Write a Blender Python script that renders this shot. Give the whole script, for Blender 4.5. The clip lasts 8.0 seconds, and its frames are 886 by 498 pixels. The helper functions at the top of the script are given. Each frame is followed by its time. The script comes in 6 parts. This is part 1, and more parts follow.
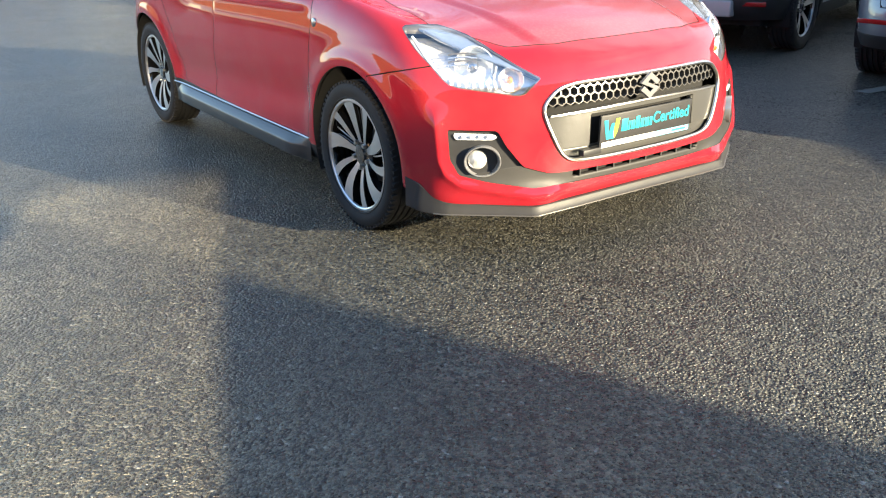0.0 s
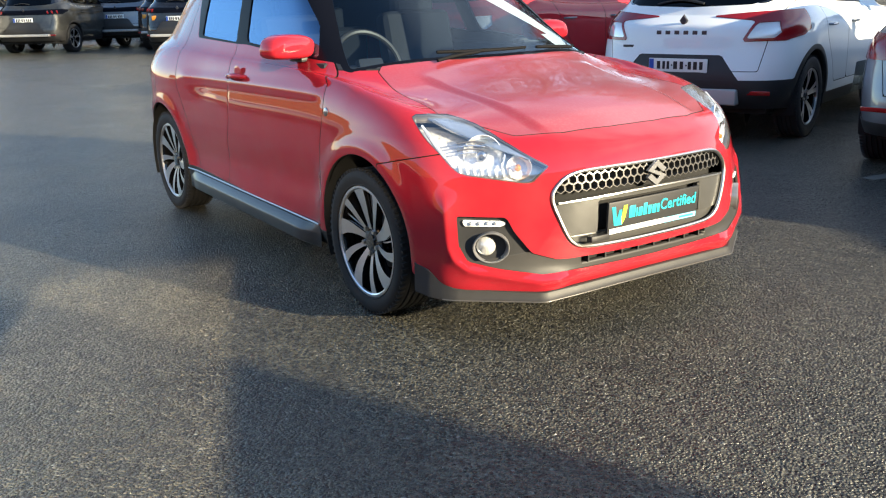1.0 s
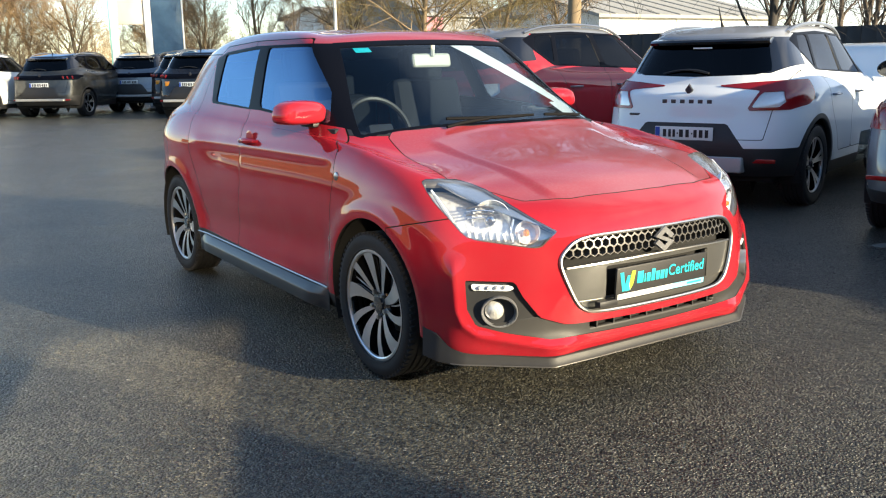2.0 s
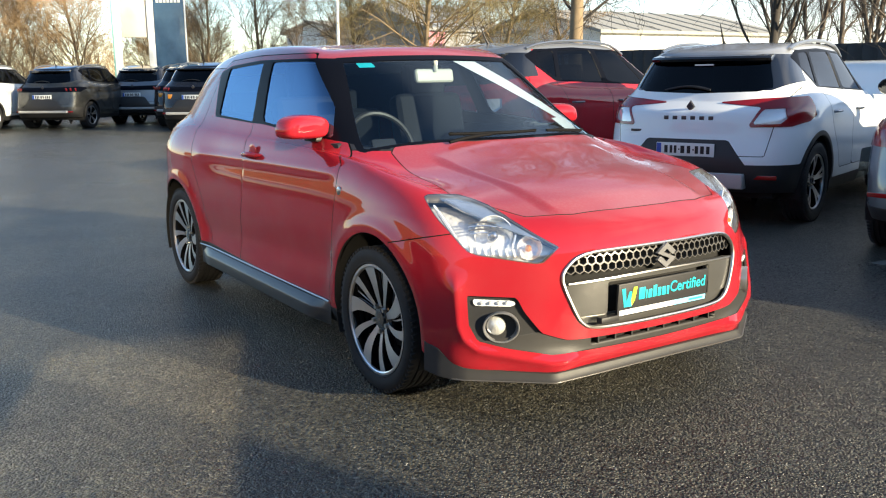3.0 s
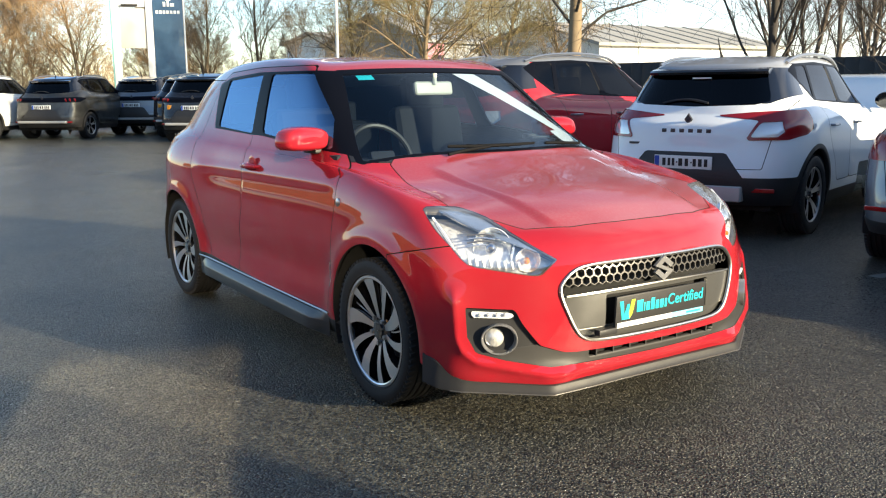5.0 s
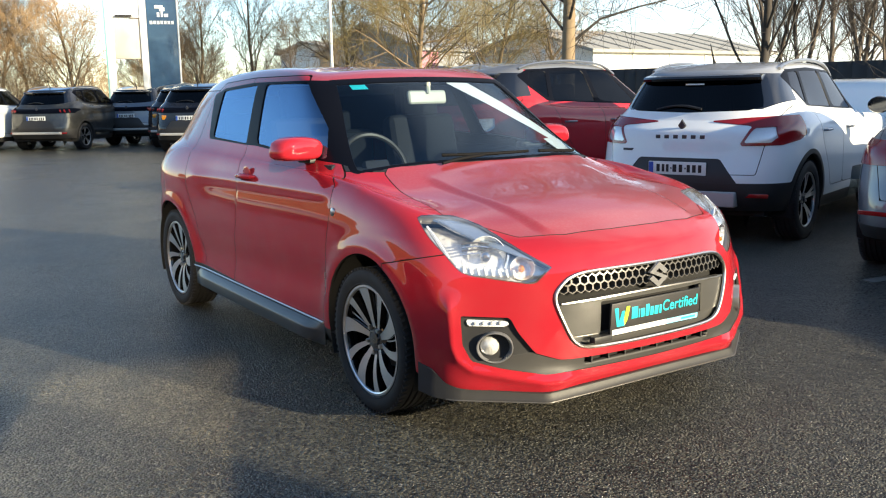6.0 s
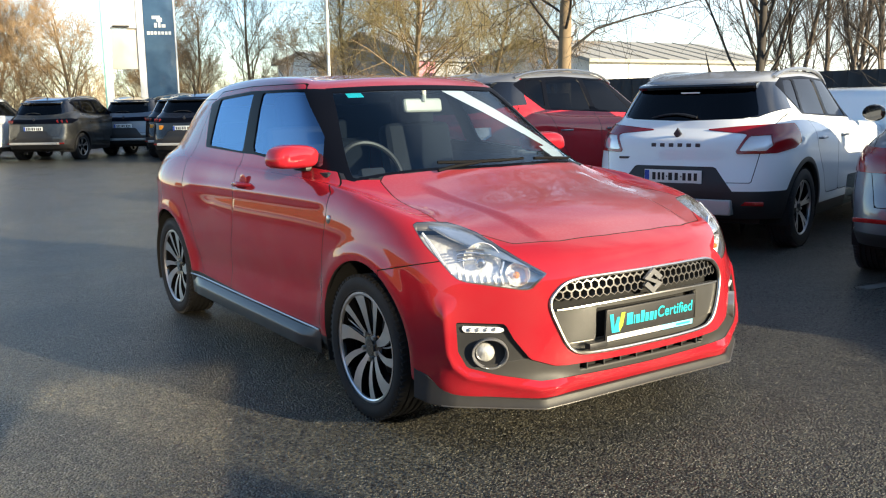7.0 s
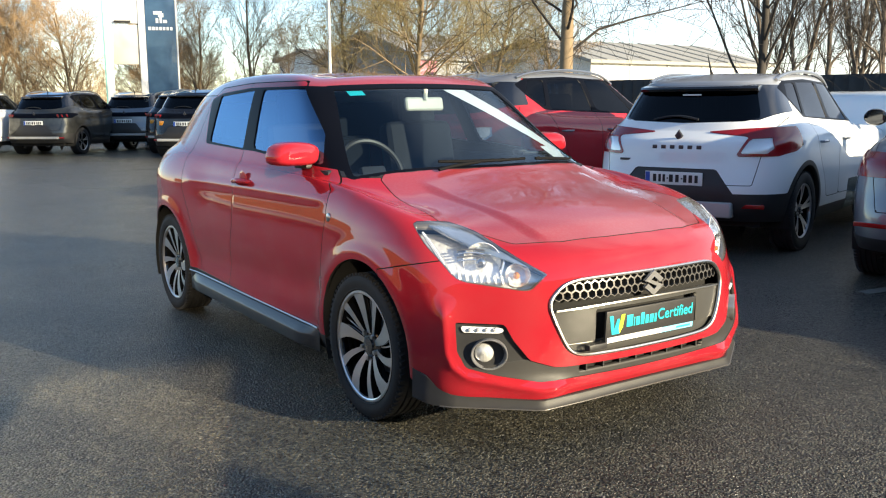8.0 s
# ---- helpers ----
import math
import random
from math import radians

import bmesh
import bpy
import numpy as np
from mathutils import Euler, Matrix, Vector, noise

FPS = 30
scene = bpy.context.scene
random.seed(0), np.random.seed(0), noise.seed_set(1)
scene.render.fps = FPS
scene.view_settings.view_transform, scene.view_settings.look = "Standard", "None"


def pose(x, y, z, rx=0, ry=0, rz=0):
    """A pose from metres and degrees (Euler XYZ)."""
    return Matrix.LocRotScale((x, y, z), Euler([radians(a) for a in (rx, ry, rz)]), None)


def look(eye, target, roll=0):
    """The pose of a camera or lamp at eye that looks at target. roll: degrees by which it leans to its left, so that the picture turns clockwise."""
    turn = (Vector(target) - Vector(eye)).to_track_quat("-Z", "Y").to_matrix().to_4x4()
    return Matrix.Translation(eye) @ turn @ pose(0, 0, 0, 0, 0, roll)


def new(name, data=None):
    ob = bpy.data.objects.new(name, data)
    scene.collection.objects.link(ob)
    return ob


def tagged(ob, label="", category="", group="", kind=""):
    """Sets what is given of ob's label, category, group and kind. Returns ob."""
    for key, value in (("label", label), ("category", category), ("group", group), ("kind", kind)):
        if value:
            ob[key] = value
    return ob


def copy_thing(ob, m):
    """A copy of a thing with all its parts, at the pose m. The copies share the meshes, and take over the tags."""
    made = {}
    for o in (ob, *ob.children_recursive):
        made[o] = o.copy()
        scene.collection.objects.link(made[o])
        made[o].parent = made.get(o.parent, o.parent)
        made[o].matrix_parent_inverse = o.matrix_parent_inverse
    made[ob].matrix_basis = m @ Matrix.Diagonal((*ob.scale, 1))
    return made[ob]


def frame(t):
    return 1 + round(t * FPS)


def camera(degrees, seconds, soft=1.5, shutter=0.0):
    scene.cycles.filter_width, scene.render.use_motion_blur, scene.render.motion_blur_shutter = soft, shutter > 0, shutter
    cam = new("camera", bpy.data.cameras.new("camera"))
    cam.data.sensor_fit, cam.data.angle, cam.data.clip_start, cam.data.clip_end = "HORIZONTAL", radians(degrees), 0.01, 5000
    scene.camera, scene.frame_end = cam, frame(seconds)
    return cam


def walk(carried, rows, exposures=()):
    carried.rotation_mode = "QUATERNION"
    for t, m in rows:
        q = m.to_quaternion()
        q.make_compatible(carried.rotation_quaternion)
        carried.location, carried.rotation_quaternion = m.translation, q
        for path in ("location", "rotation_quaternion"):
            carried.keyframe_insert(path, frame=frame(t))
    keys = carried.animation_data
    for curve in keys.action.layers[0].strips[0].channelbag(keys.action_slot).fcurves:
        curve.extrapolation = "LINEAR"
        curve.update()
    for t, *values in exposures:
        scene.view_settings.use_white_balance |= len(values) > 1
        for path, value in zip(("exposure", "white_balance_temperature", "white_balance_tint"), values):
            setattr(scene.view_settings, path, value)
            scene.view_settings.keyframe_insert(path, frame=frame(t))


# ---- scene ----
cam = camera(51.8, 8.0, soft=1.15)
PATH = [
    (0, (3.148, -2.547, 1.266), (1.601, -1.504, 0.545), -1.4),
    (0.5, (3.153, -2.546, 1.269), (1.573, -1.491, 0.643), -1.4),
    (1, (3.154, -2.548, 1.273), (1.549, -1.486, 0.728), -1.5),
    (1.5, (3.157, -2.558, 1.275), (1.534, -1.49, 0.801), -1.2),
    (2, (3.158, -2.561, 1.273), (1.519, -1.489, 0.866), -1.1),
    (3.5, (3.16, -2.572, 1.282), (1.515, -1.497, 0.907), -0.7),
    (4, (3.155, -2.573, 1.283), (1.51, -1.496, 0.912), -0.6),
    (5.5, (3.173, -2.576, 1.284), (1.528, -1.493, 0.94), -0.7),
    (6, (3.175, -2.574, 1.289), (1.532, -1.485, 0.952), -1.0),
    (6.5, (3.181, -2.581, 1.283), (1.542, -1.483, 0.958), -1.0),
    (7, (3.189, -2.574, 1.279), (1.546, -1.478, 0.963), -1.1),
    (7.5, (3.178, -2.563, 1.283), (1.536, -1.466, 0.963), -0.6),
    (8, (3.174, -2.569, 1.278), (1.532, -1.471, 0.96), -0.4),
]
walk(cam, [(t, look(eye, target, roll)) for t, eye, target, roll in PATH], exposures=[(0, 2.26), (0.5, 2.06), (1.0, 1.80), (1.5, 1.60), (2.0, 1.50), (3.5, 1.46), (8, 1.41)])

# ---- light ----
SUN_AZ, SUN_EL = radians(22.4), radians(14.5)
world = bpy.data.worlds.new("sky")
scene.world = world
world.use_nodes = True
sky = world.node_tree.nodes.new("ShaderNodeTexSky")
sky.sky_type, sky.sun_disc = "NISHITA", False
sky.sun_elevation, sky.sun_rotation = SUN_EL, radians(90) - SUN_AZ
sky.air_density, sky.dust_density, sky.ozone_density = 0.90, 0.04, 2.6
wn, wl = world.node_tree.nodes, world.node_tree.links
wn["Background"].inputs[1].default_value = 0.118
where, cloud, cover, blend = (wn.new("ShaderNode" + k) for k in ("TexCoord", "TexNoise", "MapRange", "Mix"))
stretch = wn.new("ShaderNodeMapping")
stretch.inputs["Scale"].default_value = (1.2, 1.2, 4.5)
wl.new(where.outputs["Generated"], stretch.inputs["Vector"])
wl.new(stretch.outputs[0], cloud.inputs["Vector"])
cloud.inputs["Scale"].default_value, cloud.inputs["Detail"].default_value = 1.2, 3
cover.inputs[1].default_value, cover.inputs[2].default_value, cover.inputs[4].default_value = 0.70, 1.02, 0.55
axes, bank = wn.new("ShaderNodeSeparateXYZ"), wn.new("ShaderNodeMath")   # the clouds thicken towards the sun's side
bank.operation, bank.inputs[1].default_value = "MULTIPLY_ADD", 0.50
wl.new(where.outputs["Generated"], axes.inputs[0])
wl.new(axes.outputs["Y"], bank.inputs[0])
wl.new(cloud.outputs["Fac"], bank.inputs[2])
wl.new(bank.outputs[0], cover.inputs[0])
blend.data_type = "RGBA"
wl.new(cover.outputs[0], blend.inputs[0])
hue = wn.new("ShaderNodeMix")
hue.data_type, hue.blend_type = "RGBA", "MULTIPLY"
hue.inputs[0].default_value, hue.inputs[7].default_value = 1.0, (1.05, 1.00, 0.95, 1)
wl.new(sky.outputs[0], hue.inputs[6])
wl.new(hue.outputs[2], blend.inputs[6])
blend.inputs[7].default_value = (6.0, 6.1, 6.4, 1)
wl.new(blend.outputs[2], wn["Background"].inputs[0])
sun_data = bpy.data.lights.new("sun", "SUN")
sun_data.energy, sun_data.angle, sun_data.color = 4.6, radians(0.6), (1.0, 0.85, 0.58)
sun = new("sun", sun_data)
sun.matrix_world = look((60 * math.cos(SUN_AZ), 60 * math.sin(SUN_AZ), 60 * math.tan(SUN_EL)), (0, 0, 0))

# added lamps mimic low sun off unseen panes: a ground strip, a flank fill
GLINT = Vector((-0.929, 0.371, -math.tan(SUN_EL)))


def added_glint_lamp(aim, back, width, height, energy, spread):
    data = bpy.data.lights.new("added_glint_lamp", "AREA")
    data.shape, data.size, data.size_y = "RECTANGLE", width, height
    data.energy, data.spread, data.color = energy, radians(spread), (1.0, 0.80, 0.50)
    lamp, at = new("added_glint_lamp", data), Vector(aim) - back * GLINT
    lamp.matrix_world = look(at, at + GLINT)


added_glint_lamp((0.90, -2.27, 0), 11.4, 0.86, 1.15, 6.2, 0.6)
# added fill that brightens the shaded flank; no pane is built for it
added_glint_lamp((-1.05, -0.85, 0.74), 13.0, 1.50, 1.05, 1.6, 1.6)

# ---- materials ----
def material(name, color, rough=0.5, metal=0.0, vary=0.0, scale=20.0, bump=0.0, bump_scale=200.0, coat=0.0, spec=0.5, second=None):
    """A principled surface with cloudy colour variation at two scales and a fine relief."""
    m = bpy.data.materials.new(name)
    m.use_nodes = True
    n, l = m.node_tree.nodes, m.node_tree.links
    b = n["Principled BSDF"]
    b.inputs["Base Color"].default_value = (*color, 1)
    b.inputs["Roughness"].default_value, b.inputs["Metallic"].default_value = rough, metal
    b.inputs["Coat Weight"].default_value, b.inputs["Coat Roughness"].default_value = coat, 0.03
    b.inputs["Specular IOR Level"].default_value = spec
    if vary or bump:
        co = n.new("ShaderNodeTexCoord")
    if vary:
        big, fine, mix, ramp = n.new("ShaderNodeTexNoise"), n.new("ShaderNodeTexNoise"), n.new("ShaderNodeMath"), n.new("ShaderNodeMix")
        big.inputs["Scale"].default_value, fine.inputs["Scale"].default_value = scale, scale * 9
        big.inputs["Detail"].default_value, fine.inputs["Detail"].default_value = 3, 4
        for t in (big, fine):
            l.new(co.outputs["Object"], t.inputs["Vector"])
        mix.operation = "MULTIPLY_ADD"
        mix.inputs[1].default_value = 0.55
        half = n.new("ShaderNodeMath")
        half.operation = "MULTIPLY"
        half.inputs[1].default_value = 0.45
        l.new(fine.outputs["Fac"], half.inputs[0])
        l.new(big.outputs["Fac"], mix.inputs[0])
        l.new(half.outputs[0], mix.inputs[2])
        ramp.data_type = "RGBA"
        a = second or tuple(min(1, c * (1 + vary)) for c in color)
        ramp.inputs[6].default_value = (*[c * (1 - vary) for c in color], 1)
        ramp.inputs[7].default_value = (*a, 1)
        l.new(mix.outputs[0], ramp.inputs[0])
        l.new(ramp.outputs[2], b.inputs["Base Color"])
        r2 = n.new("ShaderNodeMapRange")
        r2.inputs[3].default_value, r2.inputs[4].default_value = max(0.02, rough * (1 - vary * 0.6)), min(1, rough * (1 + vary * 0.6))
        l.new(mix.outputs[0], r2.inputs[0])
        l.new(r2.outputs[0], b.inputs["Roughness"])
    if bump:
        t, p = n.new("ShaderNodeTexNoise"), n.new("ShaderNodeBump")
        t.inputs["Scale"].default_value, t.inputs["Detail"].default_value = bump_scale, 3
        p.inputs["Strength"].default_value, p.inputs["Distance"].default_value = bump, 0.3 / bump_scale
        l.new(co.outputs["Object"], t.inputs["Vector"])
        l.new(t.outputs["Fac"], p.inputs["Height"])
        l.new(p.outputs[0], b.inputs["Normal"])
    return m


def glass(name, tint=(0.9, 0.95, 0.95), rough=0.0, clear=0.9, ior=1.9, sheen=(1, 1, 1)):
    """Thin pane: see-through by its tint, with a mirror gloss that grows at grazing angles."""
    m = bpy.data.materials.new(name)
    m.use_nodes = True
    n, l = m.node_tree.nodes, m.node_tree.links
    n.remove(n["Principled BSDF"])
    tr, gl, mix, fr, grow_, add_ = (n.new("ShaderNode" + k) for k in ("BsdfTransparent", "BsdfGlossy", "MixShader", "LayerWeight", "Math", "MapRange"))
    tr.inputs[0].default_value = (*[c * clear for c in tint], 1)
    gl.inputs["Roughness"].default_value = rough
    gl.inputs[0].default_value = (*sheen, 1)
    grow_.operation, grow_.inputs[1].default_value = "POWER", 5.0
    add_.inputs[3].default_value, add_.inputs[4].default_value = ((ior - 1) / (ior + 1)) ** 2 * 1.6, 1.0
    l.new(fr.outputs["Facing"], grow_.inputs[0])
    l.new(grow_.outputs[0], add_.inputs[0])
    l.new(add_.outputs[0], mix.inputs[0])
    l.new(tr.outputs[0], mix.inputs[1])
    l.new(gl.outputs[0], mix.inputs[2])
    l.new(mix.outputs[0], n["Material Output"].inputs[0])
    return m


def car_paint(name, color, metal=0.35, rough=0.32, dirt=0.25, spec=0.0, patch=5):
    """Lacquered paint: flake sparkle under a clear coat, a thin film of road dust and dried drops."""
    m = bpy.data.materials.new(name)
    m.use_nodes = True
    n, l = m.node_tree.nodes, m.node_tree.links
    b = n["Principled BSDF"]
    b.inputs["Metallic"].default_value, b.inputs["Roughness"].default_value = metal, rough
    b.inputs["Coat Weight"].default_value, b.inputs["Coat Roughness"].default_value = 1.0, 0.02
    b.inputs["Coat IOR"].default_value, b.inputs["Specular IOR Level"].default_value = 1.5, spec
    co = n.new("ShaderNodeTexCoord")
    flake, film, drops, mix, ramp, mix2 = (n.new("ShaderNode" + k) for k in ("TexNoise", "TexNoise", "TexVoronoi", "Mix", "MapRange", "Mix"))
    flake.inputs["Scale"].default_value = 900
    film.inputs["Scale"].default_value, film.inputs["Detail"].default_value = patch, 8
    drops.inputs["Scale"].default_value = 70
    for t in (flake, film, drops):
        l.new(co.outputs["Object"], t.inputs["Vector"])
    mix.data_type = mix2.data_type = "RGBA"
    mix.inputs[6].default_value = (*[c * 0.85 for c in color], 1)
    mix.inputs[7].default_value = (*[min(1, c * 1.15) for c in color], 1)
    l.new(flake.outputs["Fac"], mix.inputs[0])
    ramp.inputs[1].default_value, ramp.inputs[2].default_value = 0.45, 0.8
    ramp.inputs[3].default_value, ramp.inputs[4].default_value = 0.0, dirt
    l.new(film.outputs["Fac"], ramp.inputs[0])
    l.new(ramp.outputs[0], mix2.inputs[0])
    l.new(mix.outputs[2], mix2.inputs[6])
    mix2.inputs[7].default_value = (0.42, 0.38, 0.34, 1)
    l.new(mix2.outputs[2], b.inputs["Base Color"])
    cr = n.new("ShaderNodeMapRange")
    cr.inputs[1].default_value, cr.inputs[2].default_value = 0.3, 0.75
    cr.inputs[3].default_value, cr.inputs[4].default_value = 0.0, 0.02
    l.new(film.outputs["Fac"], cr.inputs[0])
    l.new(cr.outputs[0], b.inputs["Coat Roughness"])
    return m


def asphalt_material():
    m = bpy.data.materials.new("asphalt")
    m.use_nodes = True
    n, l = m.node_tree.nodes, m.node_tree.links
    b = n["Principled BSDF"]
    co = n.new("ShaderNodeTexCoord")

    def noise_of(scale, detail, rough=0.5):
        t = n.new("ShaderNodeTexNoise")
        t.inputs["Scale"].default_value, t.inputs["Detail"].default_value, t.inputs["Roughness"].default_value = scale, detail, rough
        l.new(co.outputs["Object"], t.inputs["Vector"])
        return t.outputs["Fac"]

    def ranged(value, a, b_, c, d):
        r = n.new("ShaderNodeMapRange")
        for i, v in zip((1, 2, 3, 4), (a, b_, c, d)):
            r.inputs[i].default_value = v
        l.new(value, r.inputs[0])
        return r.outputs[0]

    def op(kind, p, q):
        o = n.new("ShaderNodeMath")
        o.operation = kind
        for i, v in enumerate((p, q)):
            if isinstance(v, (int, float)):
                o.inputs[i].default_value = v
            else:
                l.new(v, o.inputs[i])
        return o.outputs[0]

    stones = n.new("ShaderNodeTexVoronoi")
    stones.inputs["Scale"].default_value = 98
    l.new(co.outputs["Object"], stones.inputs["Vector"])
    damp = ranged(noise_of(0.55, 5, 0.6), 0.40, 0.62, 0.0, 1.0)
    col = n.new("ShaderNodeMix")
    col.data_type = "RGBA"
    col.inputs[6].default_value, col.inputs[7].default_value = (0.0105, 0.010, 0.0088, 1), (0.158, 0.150, 0.115, 1)
    sep = n.new("ShaderNodeSeparateColor")
    l.new(stones.outputs["Color"], sep.inputs[0])
    pale = ranged(sep.outputs[0], 0.2, 1.0, 0.0, 1.0)
    l.new(op("MULTIPLY", pale, ranged(noise_of(3.0, 6), 0.3, 0.7, 0.55, 1.0)), col.inputs[0])
    chip = n.new("ShaderNodeMix")
    chip.data_type = "RGBA"
    l.new(col.outputs[2], chip.inputs[6])
    chip.inputs[7].default_value = (0.30, 0.30, 0.27, 1)
    l.new(ranged(sep.outputs[1], 0.992, 0.996, 0.0, 0.7), chip.inputs[0])
    l.new(chip.outputs[2], b.inputs["Base Color"])
    l.new(op("ADD", ranged(noise_of(90, 2), 0.3, 0.7, 0.26, 0.56), op("MULTIPLY", damp, -0.12)), b.inputs["Roughness"])
    bump = n.new("ShaderNodeBump")
    bump.inputs["Strength"].default_value, bump.inputs["Distance"].default_value = 1.0, 0.0105
    l.new(op("ADD", ranged(stones.outputs["Distance"], 0.0, 0.7, 1.0, 0.0), op("ADD", op("MULTIPLY", noise_of(260, 3), 0.5), op("MULTIPLY", noise_of(42, 2), 0.9))), bump.inputs["Height"])
    l.new(bump.outputs[0], b.inputs["Normal"])
    return m


ASPHALT = asphalt_material()
RED = car_paint("red_paint", (0.34, 0.014, 0.024), 0.0, 0.5, 0.03)
# dried drops, plus a paler base that stands in for reflected sky
RED_FILM_AND_SHEEN = car_paint("red_paint_drops_and_sky_sheen", (0.31, 0.028, 0.036), 0.0, 0.42, 0.09, 0.6, 90)
WHITE = car_paint("white_paint", (0.81, 0.83, 0.83), 0.0, 0.4, 0.03)
DARK_RED = car_paint("dark_red_paint", (0.42, 0.018, 0.028), 0.0, 0.4, 0.04)
BRONZE = car_paint("bronze_grey_paint", (0.045, 0.046, 0.044), 0.3, 0.35, 0.06)
SILVER = car_paint("silver_grey_paint", (0.20, 0.21, 0.23), 0.5, 0.35, 0.05)
BLACK_PAINT = car_paint("black_paint", (0.012, 0.013, 0.018), 0.2, 0.3, 0.03)
# grey in place of black: sky glare is put into the roof's colour
ROOF_SHEEN_PAINT = car_paint("roof_paint_sky_sheen", (0.30, 0.31, 0.33), 0.3, 0.35, 0.03)
BLUE_GREY = car_paint("blue_grey_paint", (0.155, 0.175, 0.20), 0.5, 0.35, 0.05)
PLASTIC = material("black_plastic", (0.018, 0.018, 0.019), 0.5, 0, 0.25, 40, 0.25, 900)
GREY_PLASTIC = material("grey_plastic", (0.10, 0.095, 0.09), 0.42, 0, 0.2, 40, 0.2, 900)
GLOSS_BLACK = material("gloss_black", (0.006, 0.006, 0.007), 0.08, coat=1.0)
RUBBER = material("tyre_rubber", (0.010, 0.010, 0.011), 0.75, 0, 0.35, 25, 0.3, 500)
CHROME = material("chrome", (0.80, 0.80, 0.81), 0.22, 1.0, 0.08, 60)
SATIN = material("satin_metal", (0.50, 0.49, 0.47), 0.3, 1.0, 0.12, 60)
ALLOY = material("machined_alloy", (0.62, 0.62, 0.63), 0.3, 0.9, 0.12, 80)
# dark linings, and the painted shade in panel gaps
LINER_AND_SHADE = material("dark_liner_and_gap_shade", (0.008, 0.008, 0.008), 0.9)
CABIN = material("cabin_cloth", (0.008, 0.011, 0.018), 0.85, 0, 0.3, 60, 0.3, 700)
PANE = glass("window_pane", (0.70, 0.79, 0.85), 0.0, 0.95, 1.45, (0.75, 0.9, 1.0))
TINTED = glass("tinted_pane", (0.03, 0.035, 0.045), 0.0, 0.9, 1.34, (0.62, 0.64, 0.68))
# the sky's blue is put into the gloss colour of the side panes
SIDE_PANE = glass("blue_sheen_side_pane", (0.45, 0.55, 0.62), 0.0, 0.9, 2.7, (0.32, 0.53, 0.80))
PILLAR = material("satin_black_film", (0.004, 0.005, 0.009), 0.30, spec=0.03)
BADGE_GREY = material("dark_badge", (0.06, 0.06, 0.065), 0.35, 0.4)
LENS = glass("lamp_lens", (1, 1, 1), 0.0, 0.98, 2.1)
RED_LENS = material("red_lamp_lens", (0.24, 0.005, 0.007), 0.15, coat=0.4)
AMBER = material("amber_lens", (0.75, 0.28, 0.02), 0.2, coat=1.0)
REFLECTOR = material("lamp_reflector", (0.90, 0.92, 0.95), 0.18, 0.40, 0.10, 25, 1.0, 45)
# bluish silver that carries the sky's reflection in its colour
LENS_SKY = material("lens_sky_blue", (0.50, 0.60, 0.74), 0.25, 0.7, 0.25, 40)
PLATE_WHITE = material("plate_white", (0.75, 0.75, 0.72), 0.35, 0, 0.05, 30)
PLATE_BLUE = material("plate_blue", (0.02, 0.08, 0.40), 0.35)
INK = material("ink_black", (0.01, 0.01, 0.012), 0.5)


# ---- mesh tools ----
def mesh_of(name, verts, faces, mat, normals=None, smooth=True):
    me = bpy.data.meshes.new(name)
    me.from_pydata([tuple(v) for v in verts], [], [tuple(f) for f in faces])
    for mm in mat if isinstance(mat, (list, tuple)) else (mat,):
        me.materials.append(mm)
    if smooth:
        me.polygons.foreach_set("use_smooth", [True] * len(me.polygons))
    if normals is not None and len(verts):
        me.normals_split_custom_set_from_vertices([tuple(v) for v in normals])
    me.update()
    return me


def child(name, me, parent, label="", m=None):
    ob = new(name, me)
    ob.parent = parent
    if m is not None:
        ob.matrix_basis = m
    return tagged(ob, label)


def thing(name, label, category, m=None, group="", kind=""):
    ob = new(name)
    if m is not None:
        ob.matrix_basis = m
    return tagged(ob, label, category, group, kind)


def bm_mesh(name, bm, mat, smooth=True, flat_angle=None):
    bmesh.ops.recalc_face_normals(bm, faces=bm.faces)
    me = bpy.data.meshes.new(name)
    for f in bm.faces:
        f.smooth = smooth
    if flat_angle is not None:
        for e in bm.edges:
            e.smooth = len(e.link_faces) < 2 or e.calc_face_angle(0) < radians(flat_angle)
    bm.to_mesh(me)
    bm.free()
    for mm in mat if isinstance(mat, (list, tuple)) else (mat,):
        me.materials.append(mm)
    return me


def part(name, bm, mat, parent, label="", smooth=True, flat=35, m=None):
    return child(name, bm_mesh(name, bm, mat, smooth, flat), parent, label, m)


def add_box(bm, lo, hi, bevel=0.0, segs=2, m=None):
    c = [(a + b) / 2 for a, b in zip(lo, hi)]
    s = [abs(b - a) for a, b in zip(lo, hi)]
    r = bmesh.ops.create_cube(bm, size=1, matrix=(m or Matrix()) @ Matrix.Translation(c) @ Matrix.Diagonal((*s, 1)))
    if bevel:
        es = list({e for v in r["verts"] for e in v.link_edges})
        bmesh.ops.bevel(bm, geom=es, offset=bevel, segments=segs, profile=0.6, affect="EDGES")
    return bm


def box(lo, hi, bevel=0.0, segs=2, m=None):
    return add_box(bmesh.new(), lo, hi, bevel, segs, m)


